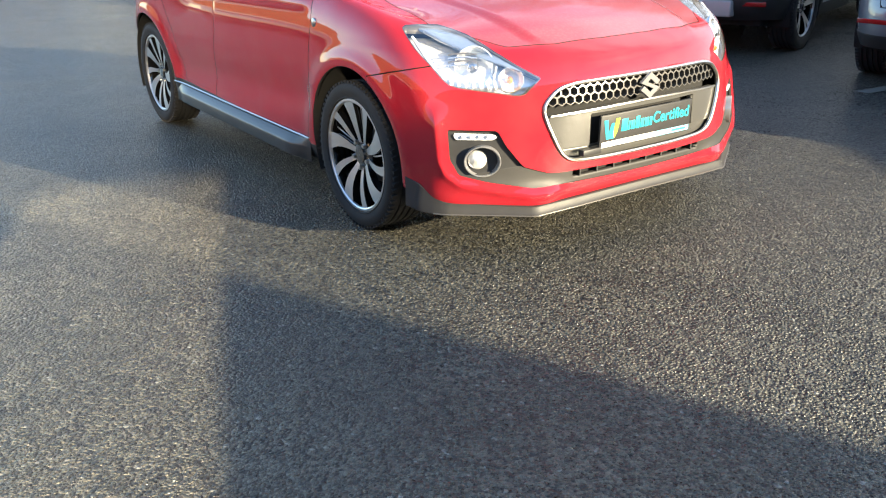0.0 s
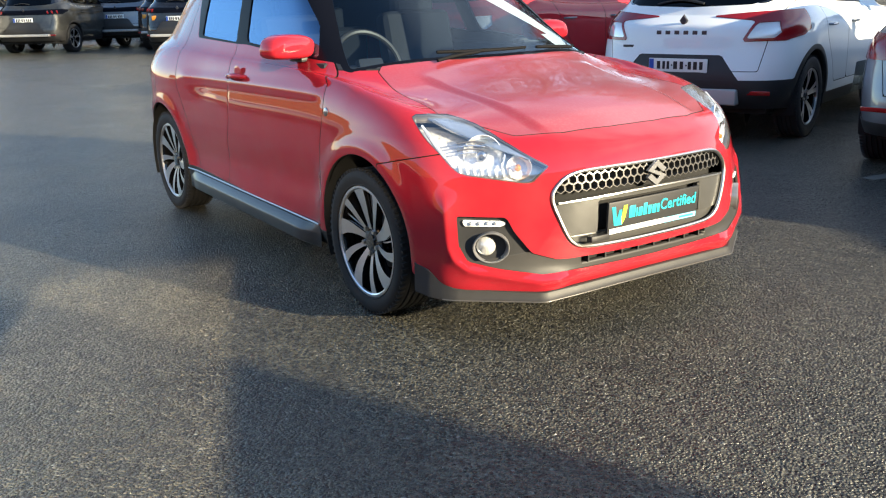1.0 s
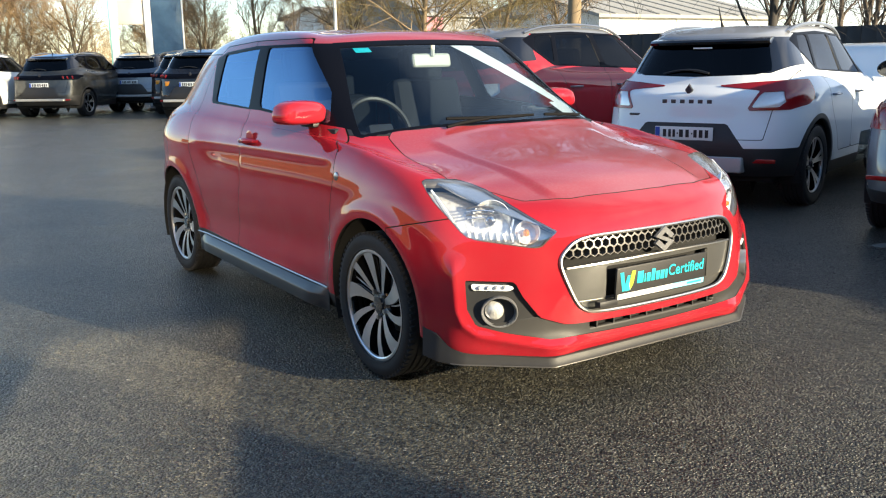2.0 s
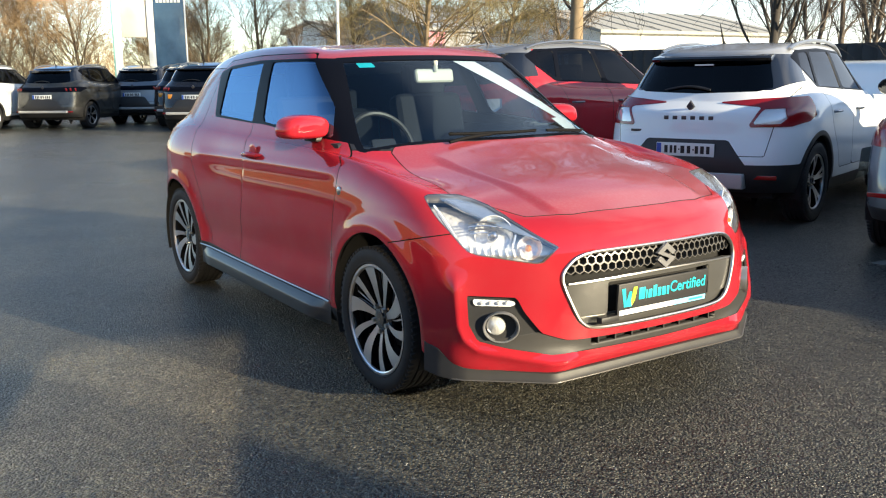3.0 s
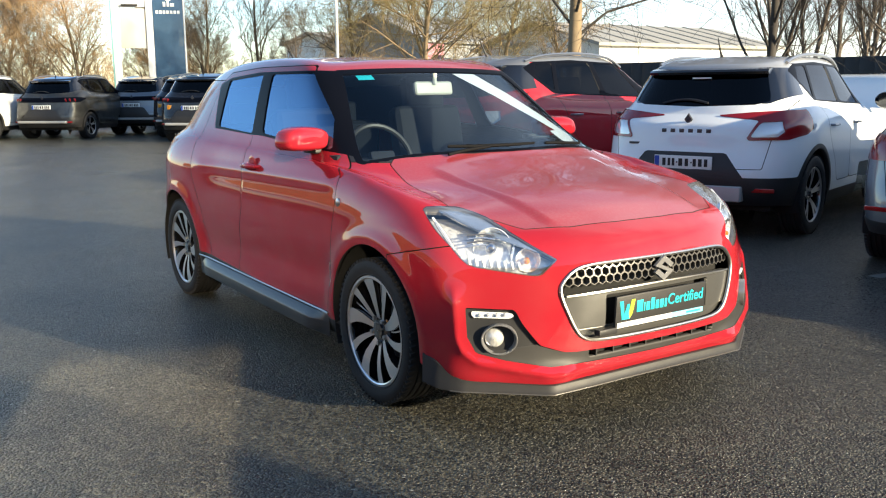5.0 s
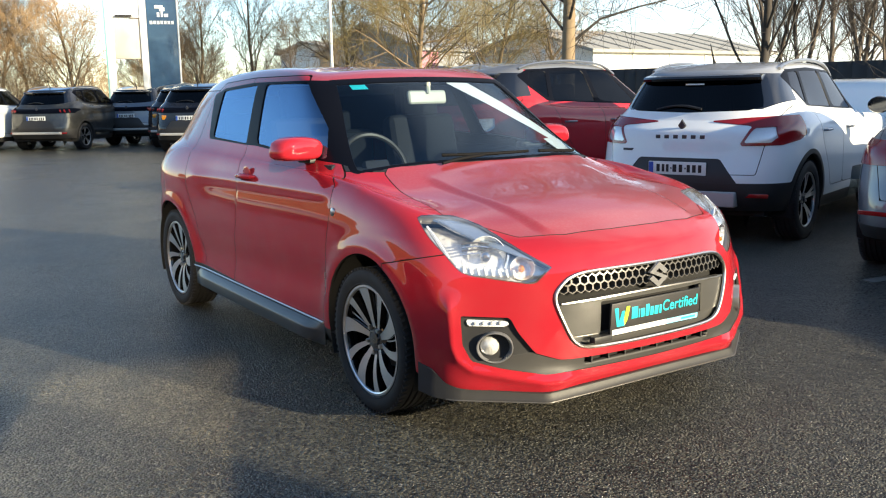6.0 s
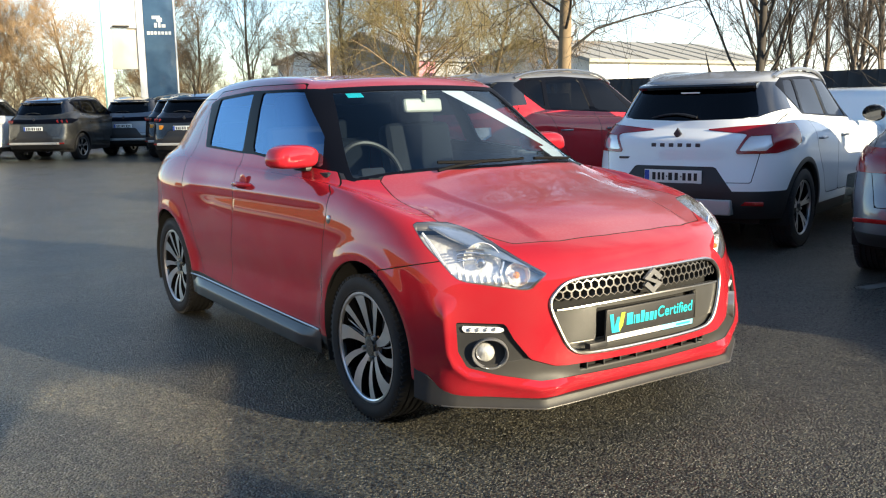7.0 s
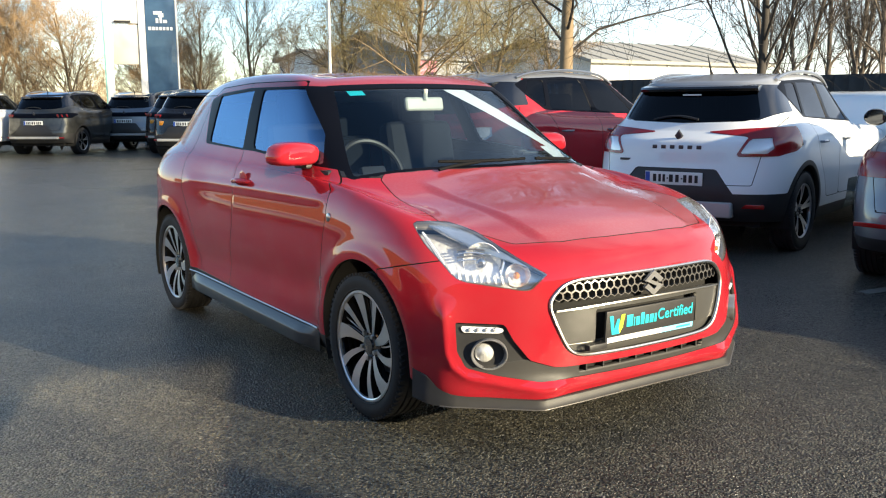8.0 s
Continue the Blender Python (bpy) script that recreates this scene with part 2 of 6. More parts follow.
def add_tube(bm, pts, radius, sides=8, cap=True):
    """A round bar along pts; radius may be one number or one for each point."""
    pts = [Vector(p) for p in pts]
    rr = radius if isinstance(radius, (list, tuple)) else [radius] * len(pts)
    rings, up = [], Vector((0.31, 0.17, 0.93)).normalized()
    for i, p in enumerate(pts):
        d = (pts[min(i + 1, len(pts) - 1)] - pts[max(i - 1, 0)]).normalized()
        a = d.cross(up)
        if a.length < 0.05:
            a = d.cross(Vector((1, 0, 0)))
        a.normalize()
        b = d.cross(a)
        rings.append([bm.verts.new(p + rr[i] * (math.cos(k * math.tau / sides) * a + math.sin(k * math.tau / sides) * b)) for k in range(sides)])
    for r0, r1 in zip(rings, rings[1:]):
        for k in range(sides):
            bm.faces.new((r0[k], r0[(k + 1) % sides], r1[(k + 1) % sides], r1[k]))
    if cap and sides > 2:
        bm.faces.new(rings[0][::-1])
        bm.faces.new(rings[-1])
    return bm


def lathe(profile, segs=48, axis="y"):
    """Turns (radius, along) pairs round the y axis."""
    bm = bmesh.new()
    rings = [[bm.verts.new((r * math.cos(k * math.tau / segs), a, r * math.sin(k * math.tau / segs))) for k in range(segs)] for r, a in profile]
    for r0, r1 in zip(rings, rings[1:]):
        for k in range(segs):
            bm.faces.new((r0[k], r0[(k + 1) % segs], r1[(k + 1) % segs], r1[k]))
    return bm


# ---- car shells: plan rings from the sill up to the roof, lofted and cut into panels ----
def bspline(ctrl, first, last, counts, relax):
    """Samples uniform cubic splines along axis 0 of ctrl; first and last are phantom points."""
    c = np.concatenate([first[None], ctrl, last[None]])
    for _ in range(2):
        at_knots = (c[:-2] + 4 * c[1:-1] + c[2:]) / 6
        c[1:-1] += relax * (ctrl - at_knots)
    out = []
    for k in range(len(ctrl) - 1):
        p = c[k:k + 4]
        for u in np.arange(counts[k]) / counts[k]:
            w = np.array([(1 - u) ** 3, 3 * u ** 3 - 6 * u ** 2 + 4, -3 * u ** 3 + 3 * u ** 2 + 3 * u + 1, u ** 3]) / 6
            out.append(np.tensordot(w, p, 1))
    p = c[-3:]
    out.append((p[0] + 4 * p[1] + p[2]) / 6)
    return np.array(out)


FLIP = np.array([1, -1, 1.0])


class Shell:
    """One half (y >= 0) of a body skin as triangles, with smooth normals, that can be cut along f = 0."""

    def __init__(self, v, n, f):
        self.v, self.n, self.f = v, n, f

    def split(self, func):
        """(part where func > 0, rest)"""
        d = func(self.v)
        d[np.abs(d) < 1e-6] = 1e-6
        pos = d > 0
        cnt = pos[self.f].sum(1)
        ins, out = [self.f[cnt == 3]], [self.f[cnt == 0]]
        vs, ns, made, a_in, a_out = [], [], {}, [], []
        base = len(self.v)

        def cut(i, j):
            key = (min(i, j), max(i, j))
            if key not in made:
                t = d[i] / (d[i] - d[j])
                made[key] = base + len(vs)
                vs.append(self.v[i] + t * (self.v[j] - self.v[i]))
                ns.append(self.n[i] + t * (self.n[j] - self.n[i]))
            return made[key]

        for face in self.f[(cnt > 0) & (cnt < 3)]:
            face = [int(q) for q in face]
            solo_pos = pos[face].sum() == 1
            k = next(q for q in range(3) if pos[face[q]] == solo_pos)
            a, b, c = face[k], face[(k + 1) % 3], face[(k + 2) % 3]
            p, q = cut(a, b), cut(a, c)
            (a_in if solo_pos else a_out).append((a, p, q))
            (a_out if solo_pos else a_in).extend([(p, b, c), (p, c, q)])
        v = np.concatenate([self.v, np.array(vs)]) if vs else self.v
        n = np.concatenate([self.n, np.array(ns)]) if ns else self.n
        n = n / np.linalg.norm(n, axis=1, keepdims=True)
        res = []
        for kept, extra in ((ins, a_in), (out, a_out)):
            f = np.concatenate(kept + ([np.array(extra)] if extra else []))
            used, inv = np.unique(f, return_inverse=True)
            res.append(Shell(v[used], n[used], inv.reshape(-1, 3)))
        return res

    def data(self, side, depth=0.012, lift=0.0):
        """Vertices, faces and normals; side -1, 1 or 0 (both halves joined); edges get a turned-in flange."""
        v, n, f = self.v + lift * self.n, self.n.copy(), self.f
        if side == 0:
            m = len(v)
            back = np.arange(m) + m
            seam = np.abs(v[:, 1]) < 1e-5
            back[seam] = np.nonzero(seam)[0]
            f = np.concatenate([f, back[f][:, ::-1]])
            v, n = np.concatenate([v, v * FLIP]), np.concatenate([n, n * FLIP])
        elif side < 0:
            v, n, f = v * FLIP, n * FLIP, f[:, ::-1]
        if depth:
            e = np.concatenate([f[:, [0, 1]], f[:, [1, 2]], f[:, [2, 0]]])
            key = np.sort(e, 1)
            _, idx, cnt = np.unique(key, axis=0, return_index=True, return_counts=True)
            rim = e[idx[cnt == 1]]
            if side:
                rim = rim[~((np.abs(v[rim[:, 0], 1]) < 1e-5) & (np.abs(v[rim[:, 1], 1]) < 1e-5))]
            edge = np.unique(rim)
            low = np.full(len(v), -1)
            low[edge] = len(v) + np.arange(len(edge))
            outw = np.zeros_like(v)
            d = v[rim[:, 1]] - v[rim[:, 0]]
            o = np.cross(d, n[rim[:, 0]])
            np.add.at(outw, rim[:, 0], o)
            np.add.at(outw, rim[:, 1], o)
            outw = outw[edge] / (np.linalg.norm(outw[edge], axis=1, keepdims=True) + 1e-9)
            v = np.concatenate([v, v[edge] - depth * n[edge] + 0.002 * outw])
            n[edge] = n[edge] + 0.04 * outw
            n[edge] /= np.linalg.norm(n[edge], axis=1, keepdims=True)
            n = np.concatenate([n, outw])
            q = np.stack([rim[:, 1], rim[:, 0], low[rim[:, 0]], low[rim[:, 1]]], 1)
            f = np.concatenate([f, q[:, [0, 1, 2]], q[:, [0, 2, 3]]])
        keep = np.unique(f)
        re = np.full(len(v), -1)
        re[keep] = np.arange(len(keep))
        return v[keep], re[f], n[keep]

    def panel(self, name, mat, parent, side, label="", depth=0.012, lift=0.0):
        if not len(self.f):
            return None
        v, f, n = self.data(side, depth, lift)
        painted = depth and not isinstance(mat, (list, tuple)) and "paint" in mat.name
        me = mesh_of(name, v, f, [mat, LINER_AND_SHADE] if painted else mat, n)
        if painted:      # turned-in flanges are coloured dark to paint the shade of the gaps
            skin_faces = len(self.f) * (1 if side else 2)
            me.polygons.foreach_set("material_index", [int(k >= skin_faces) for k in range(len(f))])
        return child(name, me, parent, label)

    def pieces(self):
        """The separate pieces, largest first, without the slivers that cutting leaves."""
        root = np.arange(len(self.v))
        while True:
            low = root[self.f].min(1)
            new_root = root.copy()
            for k in range(3):
                np.minimum.at(new_root, self.f[:, k], low)
            if (new_root == root).all():
                break
            root = new_root
        group = root[self.f[:, 0]]
        ids, cnt = np.unique(group, return_counts=True)
        out = []
        for k in np.argsort(-cnt):
            if cnt[k] > 40 or not out:
                used, inv = np.unique(self.f[group == ids[k]], return_inverse=True)
                out.append(Shell(self.v[used], self.n[used], inv.reshape(-1, 3)))
        return out

    def pair(self, name, mat, parent, label="", depth=0.012, lift=0.0):
        return [self.panel(name, mat, parent, s, label, depth, lift) for s in (-1, 1)]


def loft(rings, fine_s=16, fine_v=12, warp=None):
    """The half skin through rings of equal length, each from the nose's middle round the side to the tail's middle."""
    g = np.array(rings, float)
    g = np.stack([bspline(r, r[1] * FLIP, r[-2] * FLIP, [fine_s] * (len(r) - 1), 0.75) for r in g])
    g = bspline(g, 2 * g[0] - g[1], g[-2] * FLIP, [fine_v] * (len(g) - 1), 0.75)
    g[:, 0, 1] = g[:, -1, 1] = 0
    g[-1, :, 1] = 0
    if warp:
        g = warp(g)
    ds, dv = np.gradient(g, axis=1), np.gradient(g, axis=0)
    ds[:, 0] *= (0, 1, 0)
    ds[:, -1] *= (0, 1, 0)
    n = np.cross(dv, ds)
    n /= np.linalg.norm(n, axis=2, keepdims=True) + 1e-12
    a, b = g.shape[:2]
    i = np.arange(a * b).reshape(a, b)
    q = np.stack([i[:-1, :-1], i[1:, :-1], i[1:, 1:], i[:-1, 1:]], -1).reshape(-1, 4)
    f = np.concatenate([q[:, [0, 1, 2]], q[:, [0, 2, 3]]])
    v, n = g.reshape(-1, 3), n.reshape(-1, 3)
    out = np.einsum("ij,ij->i", n, v - np.array([v[:, 0].mean(), 0, 0.7]))
    if np.median(out) < 0:
        n = -n
        f = f[:, ::-1]
    n[-b:] = (0, 0, 1)
    tri = v[f]
    fn = np.cross(tri[:, 1] - tri[:, 0], tri[:, 2] - tri[:, 0])
    ok = np.linalg.norm(fn, axis=1) > 1e-9
    f, fn = f[ok], fn[ok]
    if np.median(np.einsum("ij,ij->i", fn, n[f[:, 0]])) < 0:
        f = f[:, ::-1]
    return Shell(v, n, f)


def poly(points, a, b, round_=0.0, bend=None):
    """A cutting function: positive inside the polygon in the plane of axes a, b (0 x, 1 y, 2 z), with corners rounded."""
    p = np.array(points, float)

    def f(v):
        q = v[:, [a, b]] if bend is None else bend(v)
        e, w = np.roll(p, -1, 0) - p, q[:, None] - p[None]
        t = np.clip((w * e).sum(-1) / (e * e).sum(-1), 0, 1)
        dist = np.linalg.norm(w - t[..., None] * e, axis=-1).min(1)
        y0, y1 = p[:, 1], np.roll(p, -1, 0)[:, 1]
        cross = e[:, 0] * w[..., 1] - e[:, 1] * w[..., 0]
        up, dn = (y0 <= q[:, 1:]) & (y1 > q[:, 1:]) & (cross > 0), (y0 > q[:, 1:]) & (y1 <= q[:, 1:]) & (cross < 0)
        inside = (up.sum(1) - dn.sum(1)) != 0
        return np.where(inside, dist, -dist) + round_

    return f


def both(*fs):
    return lambda v: np.min([f(v) for f in fs], 0)


def neg(f, gap=0.0):
    return lambda v: -f(v) + gap


def beyond(axis, value, sign=1):
    return lambda v: sign * (v[:, axis] - value)


def disc(x, z, r):
    return lambda v: r - np.hypot(v[:, 0] - x, v[:, 2] - z)


def diag(v):
    """Plane seen from the car's front corner: along it, up."""
    return np.stack([0.7071 * (v[:, 1] - v[:, 0]), v[:, 2]], 1)


# ---- ground ----
def ground():
    bm = bmesh.new()
    steps = sorted({s * (.4 * k + .06 * k * k) for k in range(75) for s in (-1, 1)})
    rows = [[bm.verts.new((x - 3, y + 6, -.03 * math.exp(-(x * x + (y - .3) ** 2) / 12.5))) for x in steps] for y in steps]
    for a, b in zip(rows, rows[1:]):
        for k in range(len(a) - 1):
            bm.faces.new((a[k], a[k + 1], b[k + 1], b[k]))
    g = child("ground", bm_mesh("ground", bm, ASPHALT), None)
    return tagged(g, "dark damp asphalt of a car dealer's forecourt", "ground", kind="structure")


ground()

# ---- the red hatchback ----
HATCH_RINGS = []


def ring(store, *cols):
    store.append(cols)


R = HATCH_RINGS
ring(R, (.70, 0, .163), (.695, .25, .163), (.665, .51, .170), (.535, .735, .20), (.36, .815, .21), (-.36, .80, .20), (-1.3, .80, .19), (-2.05, .80, .20), (-2.5, .80, .22), (-2.86, .70, .25), (-2.99, .4, .25), (-3.0, 0, .25))
ring(R, (.735, 0, .215), (.73, .25, .215), (.70, .52, .22), (.56, .755, .25), (.36, .84, .28), (-.36, .835, .27), (-1.3, .835, .26), (-2.05, .835, .27), (-2.5, .835, .28), (-2.9, .73, .32), (-3.02, .4, .32), (-3.03, 0, .32))
ring(R, (.775, 0, .40), (.765, .25, .40), (.71, .50, .40), (.565, .728, .42), (.36, .845, .45), (-.36, .845, .42), (-1.3, .845, .40), (-2.05, .845, .42), (-2.5, .86, .45), (-2.9, .76, .48), (-3.03, .4, .48), (-3.04, 0, .48))
ring(R, (.775, 0, .60), (.76, .25, .595), (.695, .50, .58), (.535, .722, .58), (.32, .852, .60), (-.36, .85, .58), (-1.3, .85, .56), (-2.05, .855, .58), (-2.5, .867, .62), (-2.88, .77, .62), (-3.01, .4, .62), (-3.03, 0, .62))
ring(R, (.74, 0, .70), (.725, .25, .695), (.655, .50, .685), (.50, .715, .70), (.28, .84, .73), (-.36, .845, .72), (-1.3, .848, .70), (-2.05, .855, .72), (-2.5, .862, .76), (-2.86, .765, .78), (-2.97, .4, .78), (-2.99, 0, .78))
ring(R, (.66, 0, .755), (.645, .25, .755), (.575, .49, .755), (.43, .68, .785), (.20, .80, .84), (-.36, .815, .88), (-1.3, .815, .88), (-2.05, .825, .90), (-2.5, .83, .92), (-2.84, .74, .93), (-2.95, .4, .92), (-2.97, 0, .92))
ring(R, (.33, 0, .875), (.32, .25, .87), (.28, .46, .86), (.20, .61, .86), (.08, .72, .885), (-.42, .77, .95), (-1.3, .78, .965), (-2.05, .79, .985), (-2.45, .78, 1.0), (-2.83, .69, 1.0), (-2.945, .4, .985), (-2.965, 0, .98))
ring(R, (-.20, 0, .975), (-.215, .25, .972), (-.27, .46, .965), (-.375, .635, .955), (-.52, .70, .968), (-.80, .735, .99), (-1.4, .745, 1.02), (-2.05, .745, 1.04), (-2.45, .72, 1.06), (-2.80, .62, 1.07), (-2.935, .38, 1.05), (-2.955, 0, 1.04))
ring(R, (-.85, 0, 1.36), (-.855, .22, 1.357), (-.87, .40, 1.35), (-.90, .52, 1.34), (-.99, .585, 1.352), (-1.15, .605, 1.365), (-1.6, .615, 1.378), (-2.1, .60, 1.368), (-2.4, .58, 1.34), (-2.66, .52, 1.31), (-2.77, .35, 1.31), (-2.79, 0, 1.31))
ring(R, (-1.05, 0, 1.415), (-1.06, .2, 1.412), (-1.1, .36, 1.402), (-1.16, .42, 1.405), (-1.25, .44, 1.42), (-1.38, .45, 1.428), (-1.68, .45, 1.435), (-2.1, .44, 1.42), (-2.35, .42, 1.40), (-2.55, .36, 1.375), (-2.63, .25, 1.37), (-2.66, 0, 1.37))
ring(R, (-1.3, 0, 1.440), (-1.33, 0, 1.441), (-1.36, 0, 1.442), (-1.42, 0, 1.444), (-1.5, 0, 1.447), (-1.6, 0, 1.448), (-1.8, 0, 1.446), (-2.05, 0, 1.438), (-2.2, 0, 1.430), (-2.3, 0, 1.422), (-2.36, 0, 1.416), (-2.4, 0, 1.410))



# ---- shared car parts ----
from mathutils.bvhtree import BVHTree


def skin_tree(shell):
    return BVHTree.FromPolygons(shell.v.tolist(), shell.f.tolist())


def cast(tree, origin, way):
    """Place and normal on the half skin; a ray on the other side is mirrored."""
    s = -1 if origin[1] < 0 else 1
    hit, n, _, _ = tree.ray_cast(Vector((origin[0], abs(origin[1]), origin[2])), Vector((way[0], way[1] * s, way[2])))
    if hit is None:
        return None, None
    return Vector((hit[0], hit[1] * s, hit[2])), Vector((n[0], n[1] * s, n[2]))


def resample(points, step, closed=True):
    pts = [Vector(p) for p in points] + ([Vector(points[0])] if closed else [])
    out = []
    for a, b in zip(pts, pts[1:]):
        k = max(1, round((b - a).length / step))
        out += [a.lerp(b, i / k) for i in range(k)]
    return out if closed else out + [pts[-1]]


def rounded(points, times=2):
    """Corner cutting of a closed outline."""
    p = [Vector(q) for q in points]
    for _ in range(times):
        p = [q for a, b in zip(p, p[1:] + p[:1]) for q in (a.lerp(b, .22), a.lerp(b, .78))]
    return p


def add_loop(bm, pts, radius, sides=8):
    """A round bar along a closed loop."""
    pts = [Vector(p) for p in pts]
    m, rings = len(pts), []
    for i, p in enumerate(pts):
        d = (pts[(i + 1) % m] - pts[i - 1]).normalized()
        a = d.cross(Vector((0.9, 0.3, 0.1))).normalized()
        b = d.cross(a)
        rings.append([bm.verts.new(p + radius * (math.cos(k * math.tau / sides) * a + math.sin(k * math.tau / sides) * b)) for k in range(sides)])
    for r0, r1 in zip(rings, rings[1:] + rings[:1]):
        for k in range(sides):
            bm.faces.new((r0[k], r0[(k + 1) % sides], r1[(k + 1) % sides], r1[k]))
    return bm


def tyre_mesh(radius, rim, width):
    """A tyre with rounded shoulders, raised rim guard and grooves; its outer face looks to +y."""
    h, w = radius - rim, width / 2
    prof = [(rim - .004, w * .62), (rim, w * .80), (rim + .004, w * .86), (rim + h * .12, w * .95), (rim + h * .16, w * .93), (rim + h * .45, w * 1.0), (rim + h * .75, w * .97),
            (radius - h * .14, w * .90), (radius - .006, w * .80), (radius - .001, w * .70)]
    for g in (.45, .12, -.22, -.55):
        prof += [(radius, w * (g + .06)), (radius - .008, w * (g + .05)), (radius - .008, w * (g - .05)), (radius, w * (g - .06))]
    prof += [(radius - .004, -w * .8), (rim + h * .5, -w), (rim, -w * .8)]
    bm = lathe(prof, 72)
    for k in range(72):
        for s in (1, -1):
            a = k * math.tau / 72
            m = Matrix.Rotation(a, 4, "Y") @ Matrix.Translation((radius - .007, s * w * .78, 0)) @ Matrix.Rotation(.25, 4, "X")
            add_box(bm, (-.006, -w * .14, -.006), (.0075, w * .14, .006), m=m)
    return bm


def blade(bm, a0, a1, r0, r1, w0, w1, y0, y1, thick=.016, curve=.0):
    """One flat wheel spoke from radius r0 to r1, turned in the wheel's plane from angle a0 to a1."""
    rows = []
    for i in range(7):
        t = i / 6
        r, a = r0 + (r1 - r0) * t, a0 + (a1 - a0) * t + curve * math.sin(t * math.pi)
        w, y = w0 + (w1 - w0) * t ** 1.4, y0 + (y1 - y0) * t + .006 * math.sin(t * math.pi)
        u, v = Vector((math.cos(a), 0, math.sin(a))), Vector((-math.sin(a), 0, math.cos(a)))
        c = u * r
        rows.append([bm.verts.new(c + v * (s * w / 2) + Vector((0, yy, 0))) for s, yy in ((-1, y - thick), (-.93, y), (.93, y), (1, y - thick))])
    for p, q in zip(rows, rows[1:]):
        for k in range(4):
            f = bm.faces.new((p[k], p[(k + 1) % 4], q[(k + 1) % 4], q[k]))
            f.material_index = 0 if k == 1 else 1
    bm.faces.new(rows[0][::-1])
    bm.faces.new(rows[-1])


def wheel(car, x, y, side, radius, rim, width, spokes, turn=0.0):
    """A wheel under car: tyre, rim (> hub cap, bolts) and brake disc; the outer face looks outwards."""
    hub = part("wheel", tyre_mesh(radius, rim, width), RUBBER, car, "black tyre on a two-tone alloy wheel", m=pose(x, y, radius, 0, 0, 0 if side > 0 else 180))
    w = width / 2
    part("rim_barrel", lathe([(rim - .002, w * .86), (rim - .010, w * .84), (rim - .016, w * .6), (rim - .02, -w * .6), (.06, -w * .6)], 64), GLOSS_BLACK, hub)
    part("rim_lip", lathe([(rim + .003, w * .80), (rim + .003, w * .89), (rim - .006, w * .90), (rim - .011, w * .86), (rim - .012, w * .78)], 64), ALLOY, hub)
    bm = bmesh.new()
    for k in range(5):
        a = turn + k * math.tau / 5
        spokes(bm, a, rim, w)
    part("spokes", bm, [ALLOY, GLOSS_BLACK], hub, "machined silver spokes")
    bm = lathe([(.075, w * .2), (.075, w * .50), (.062, w * .56), (.034, w * .58), (.032, w * .66), (.001, w * .68)], 32)
    part("hub_cap", bm, GLOSS_BLACK, hub)
    for k in range(5):
        a = turn + (k + .5) * math.tau / 5
        bm = bmesh.new()
        bmesh.ops.create_cone(bm, segments=6, radius1=.011, radius2=.009, depth=.02, cap_ends=True, matrix=Matrix.Translation((.054 * math.cos(a), w * .60, .054 * math.sin(a))) @ Matrix.Rotation(-math.pi / 2, 4, "X"))
        part("wheel_bolt", bm, SATIN, hub)
    part("brake_disc", lathe([(.06, -w * .25), (.125, -w * .25), (.125, -w * .4), (.06, -w * .4)], 40), BADGE_GREY, hub)
    return hub


def twin_spoke(bm, a, rim, w):
    blade(bm, a - .10, a - .27, .042, rim - .004, .024, .086, w * .55, w * .84, thick=.03, curve=.07)
    blade(bm, a + .50, a + .36, .042, rim - .004, .018, .046, w * .53, w * .84, thick=.03, curve=.04)
    blade(bm, a + .20, a + .05, .055, rim - .02, .006, .008, w * .40, w * .60)


def plain_spoke(bm, a, rim, w):
    blade(bm, a - .06, a - .16, .045, rim - .006, .030, .045, w * .55, w * .80)
    blade(bm, a + .06, a + .16, .045, rim - .006, .030, .045, w * .55, w * .80)


def text_mesh(body, size, mat, depth=.001):
    """Letters of the built-in font as a flat mesh in the x, y plane, centred."""
    cu = bpy.data.curves.new("letters", "FONT")
    cu.body, cu.size, cu.extrude, cu.align_x, cu.align_y = body, size, depth, "CENTER", "CENTER"
    cu.offset = size * .012
    tmp = new("letters", cu)
    me = bpy.data.meshes.new_from_object(tmp.evaluated_get(bpy.context.evaluated_depsgraph_get()))
    bpy.data.objects.remove(tmp)
    bpy.data.curves.remove(cu)
    me.materials.clear()
    me.materials.append(mat)
    return me


# poses that stand a flat sign (its x to the viewer's right, its y up) on a car's front or rear
FRONTWARD = Matrix(((0, 0, 1, 0), (1, 0, 0, 0), (0, 1, 0, 0), (0, 0, 0, 1)))
REARWARD = Matrix(((0, 0, -1, 0), (-1, 0, 0, 0), (0, 1, 0, 0), (0, 0, 0, 1)))


def number_plate(car, m, name="number_plate", mat=None):
    """A white rear plate with a blue band; the number is left as bars."""
    p = part(name, box((-.26, -.056, -.006), (.26, .056, .002), .004), mat or PLATE_WHITE, car, "white number plate with a blue band", m=m)
    part("blue_band", box((-.256, -.05, .002), (-.215, .05, .0035)), PLATE_BLUE, p)
    x = -.185
    for wd in (.052, .04, .04, .022, .06, .052, .022, .05, .055, .05):
        part("number_bar", box((x, -.032 if wd > .03 else -.006, .002), (x + wd * .58, .032 if wd > .03 else .006, .0035)), INK, p)
        x += wd * .96
    return p


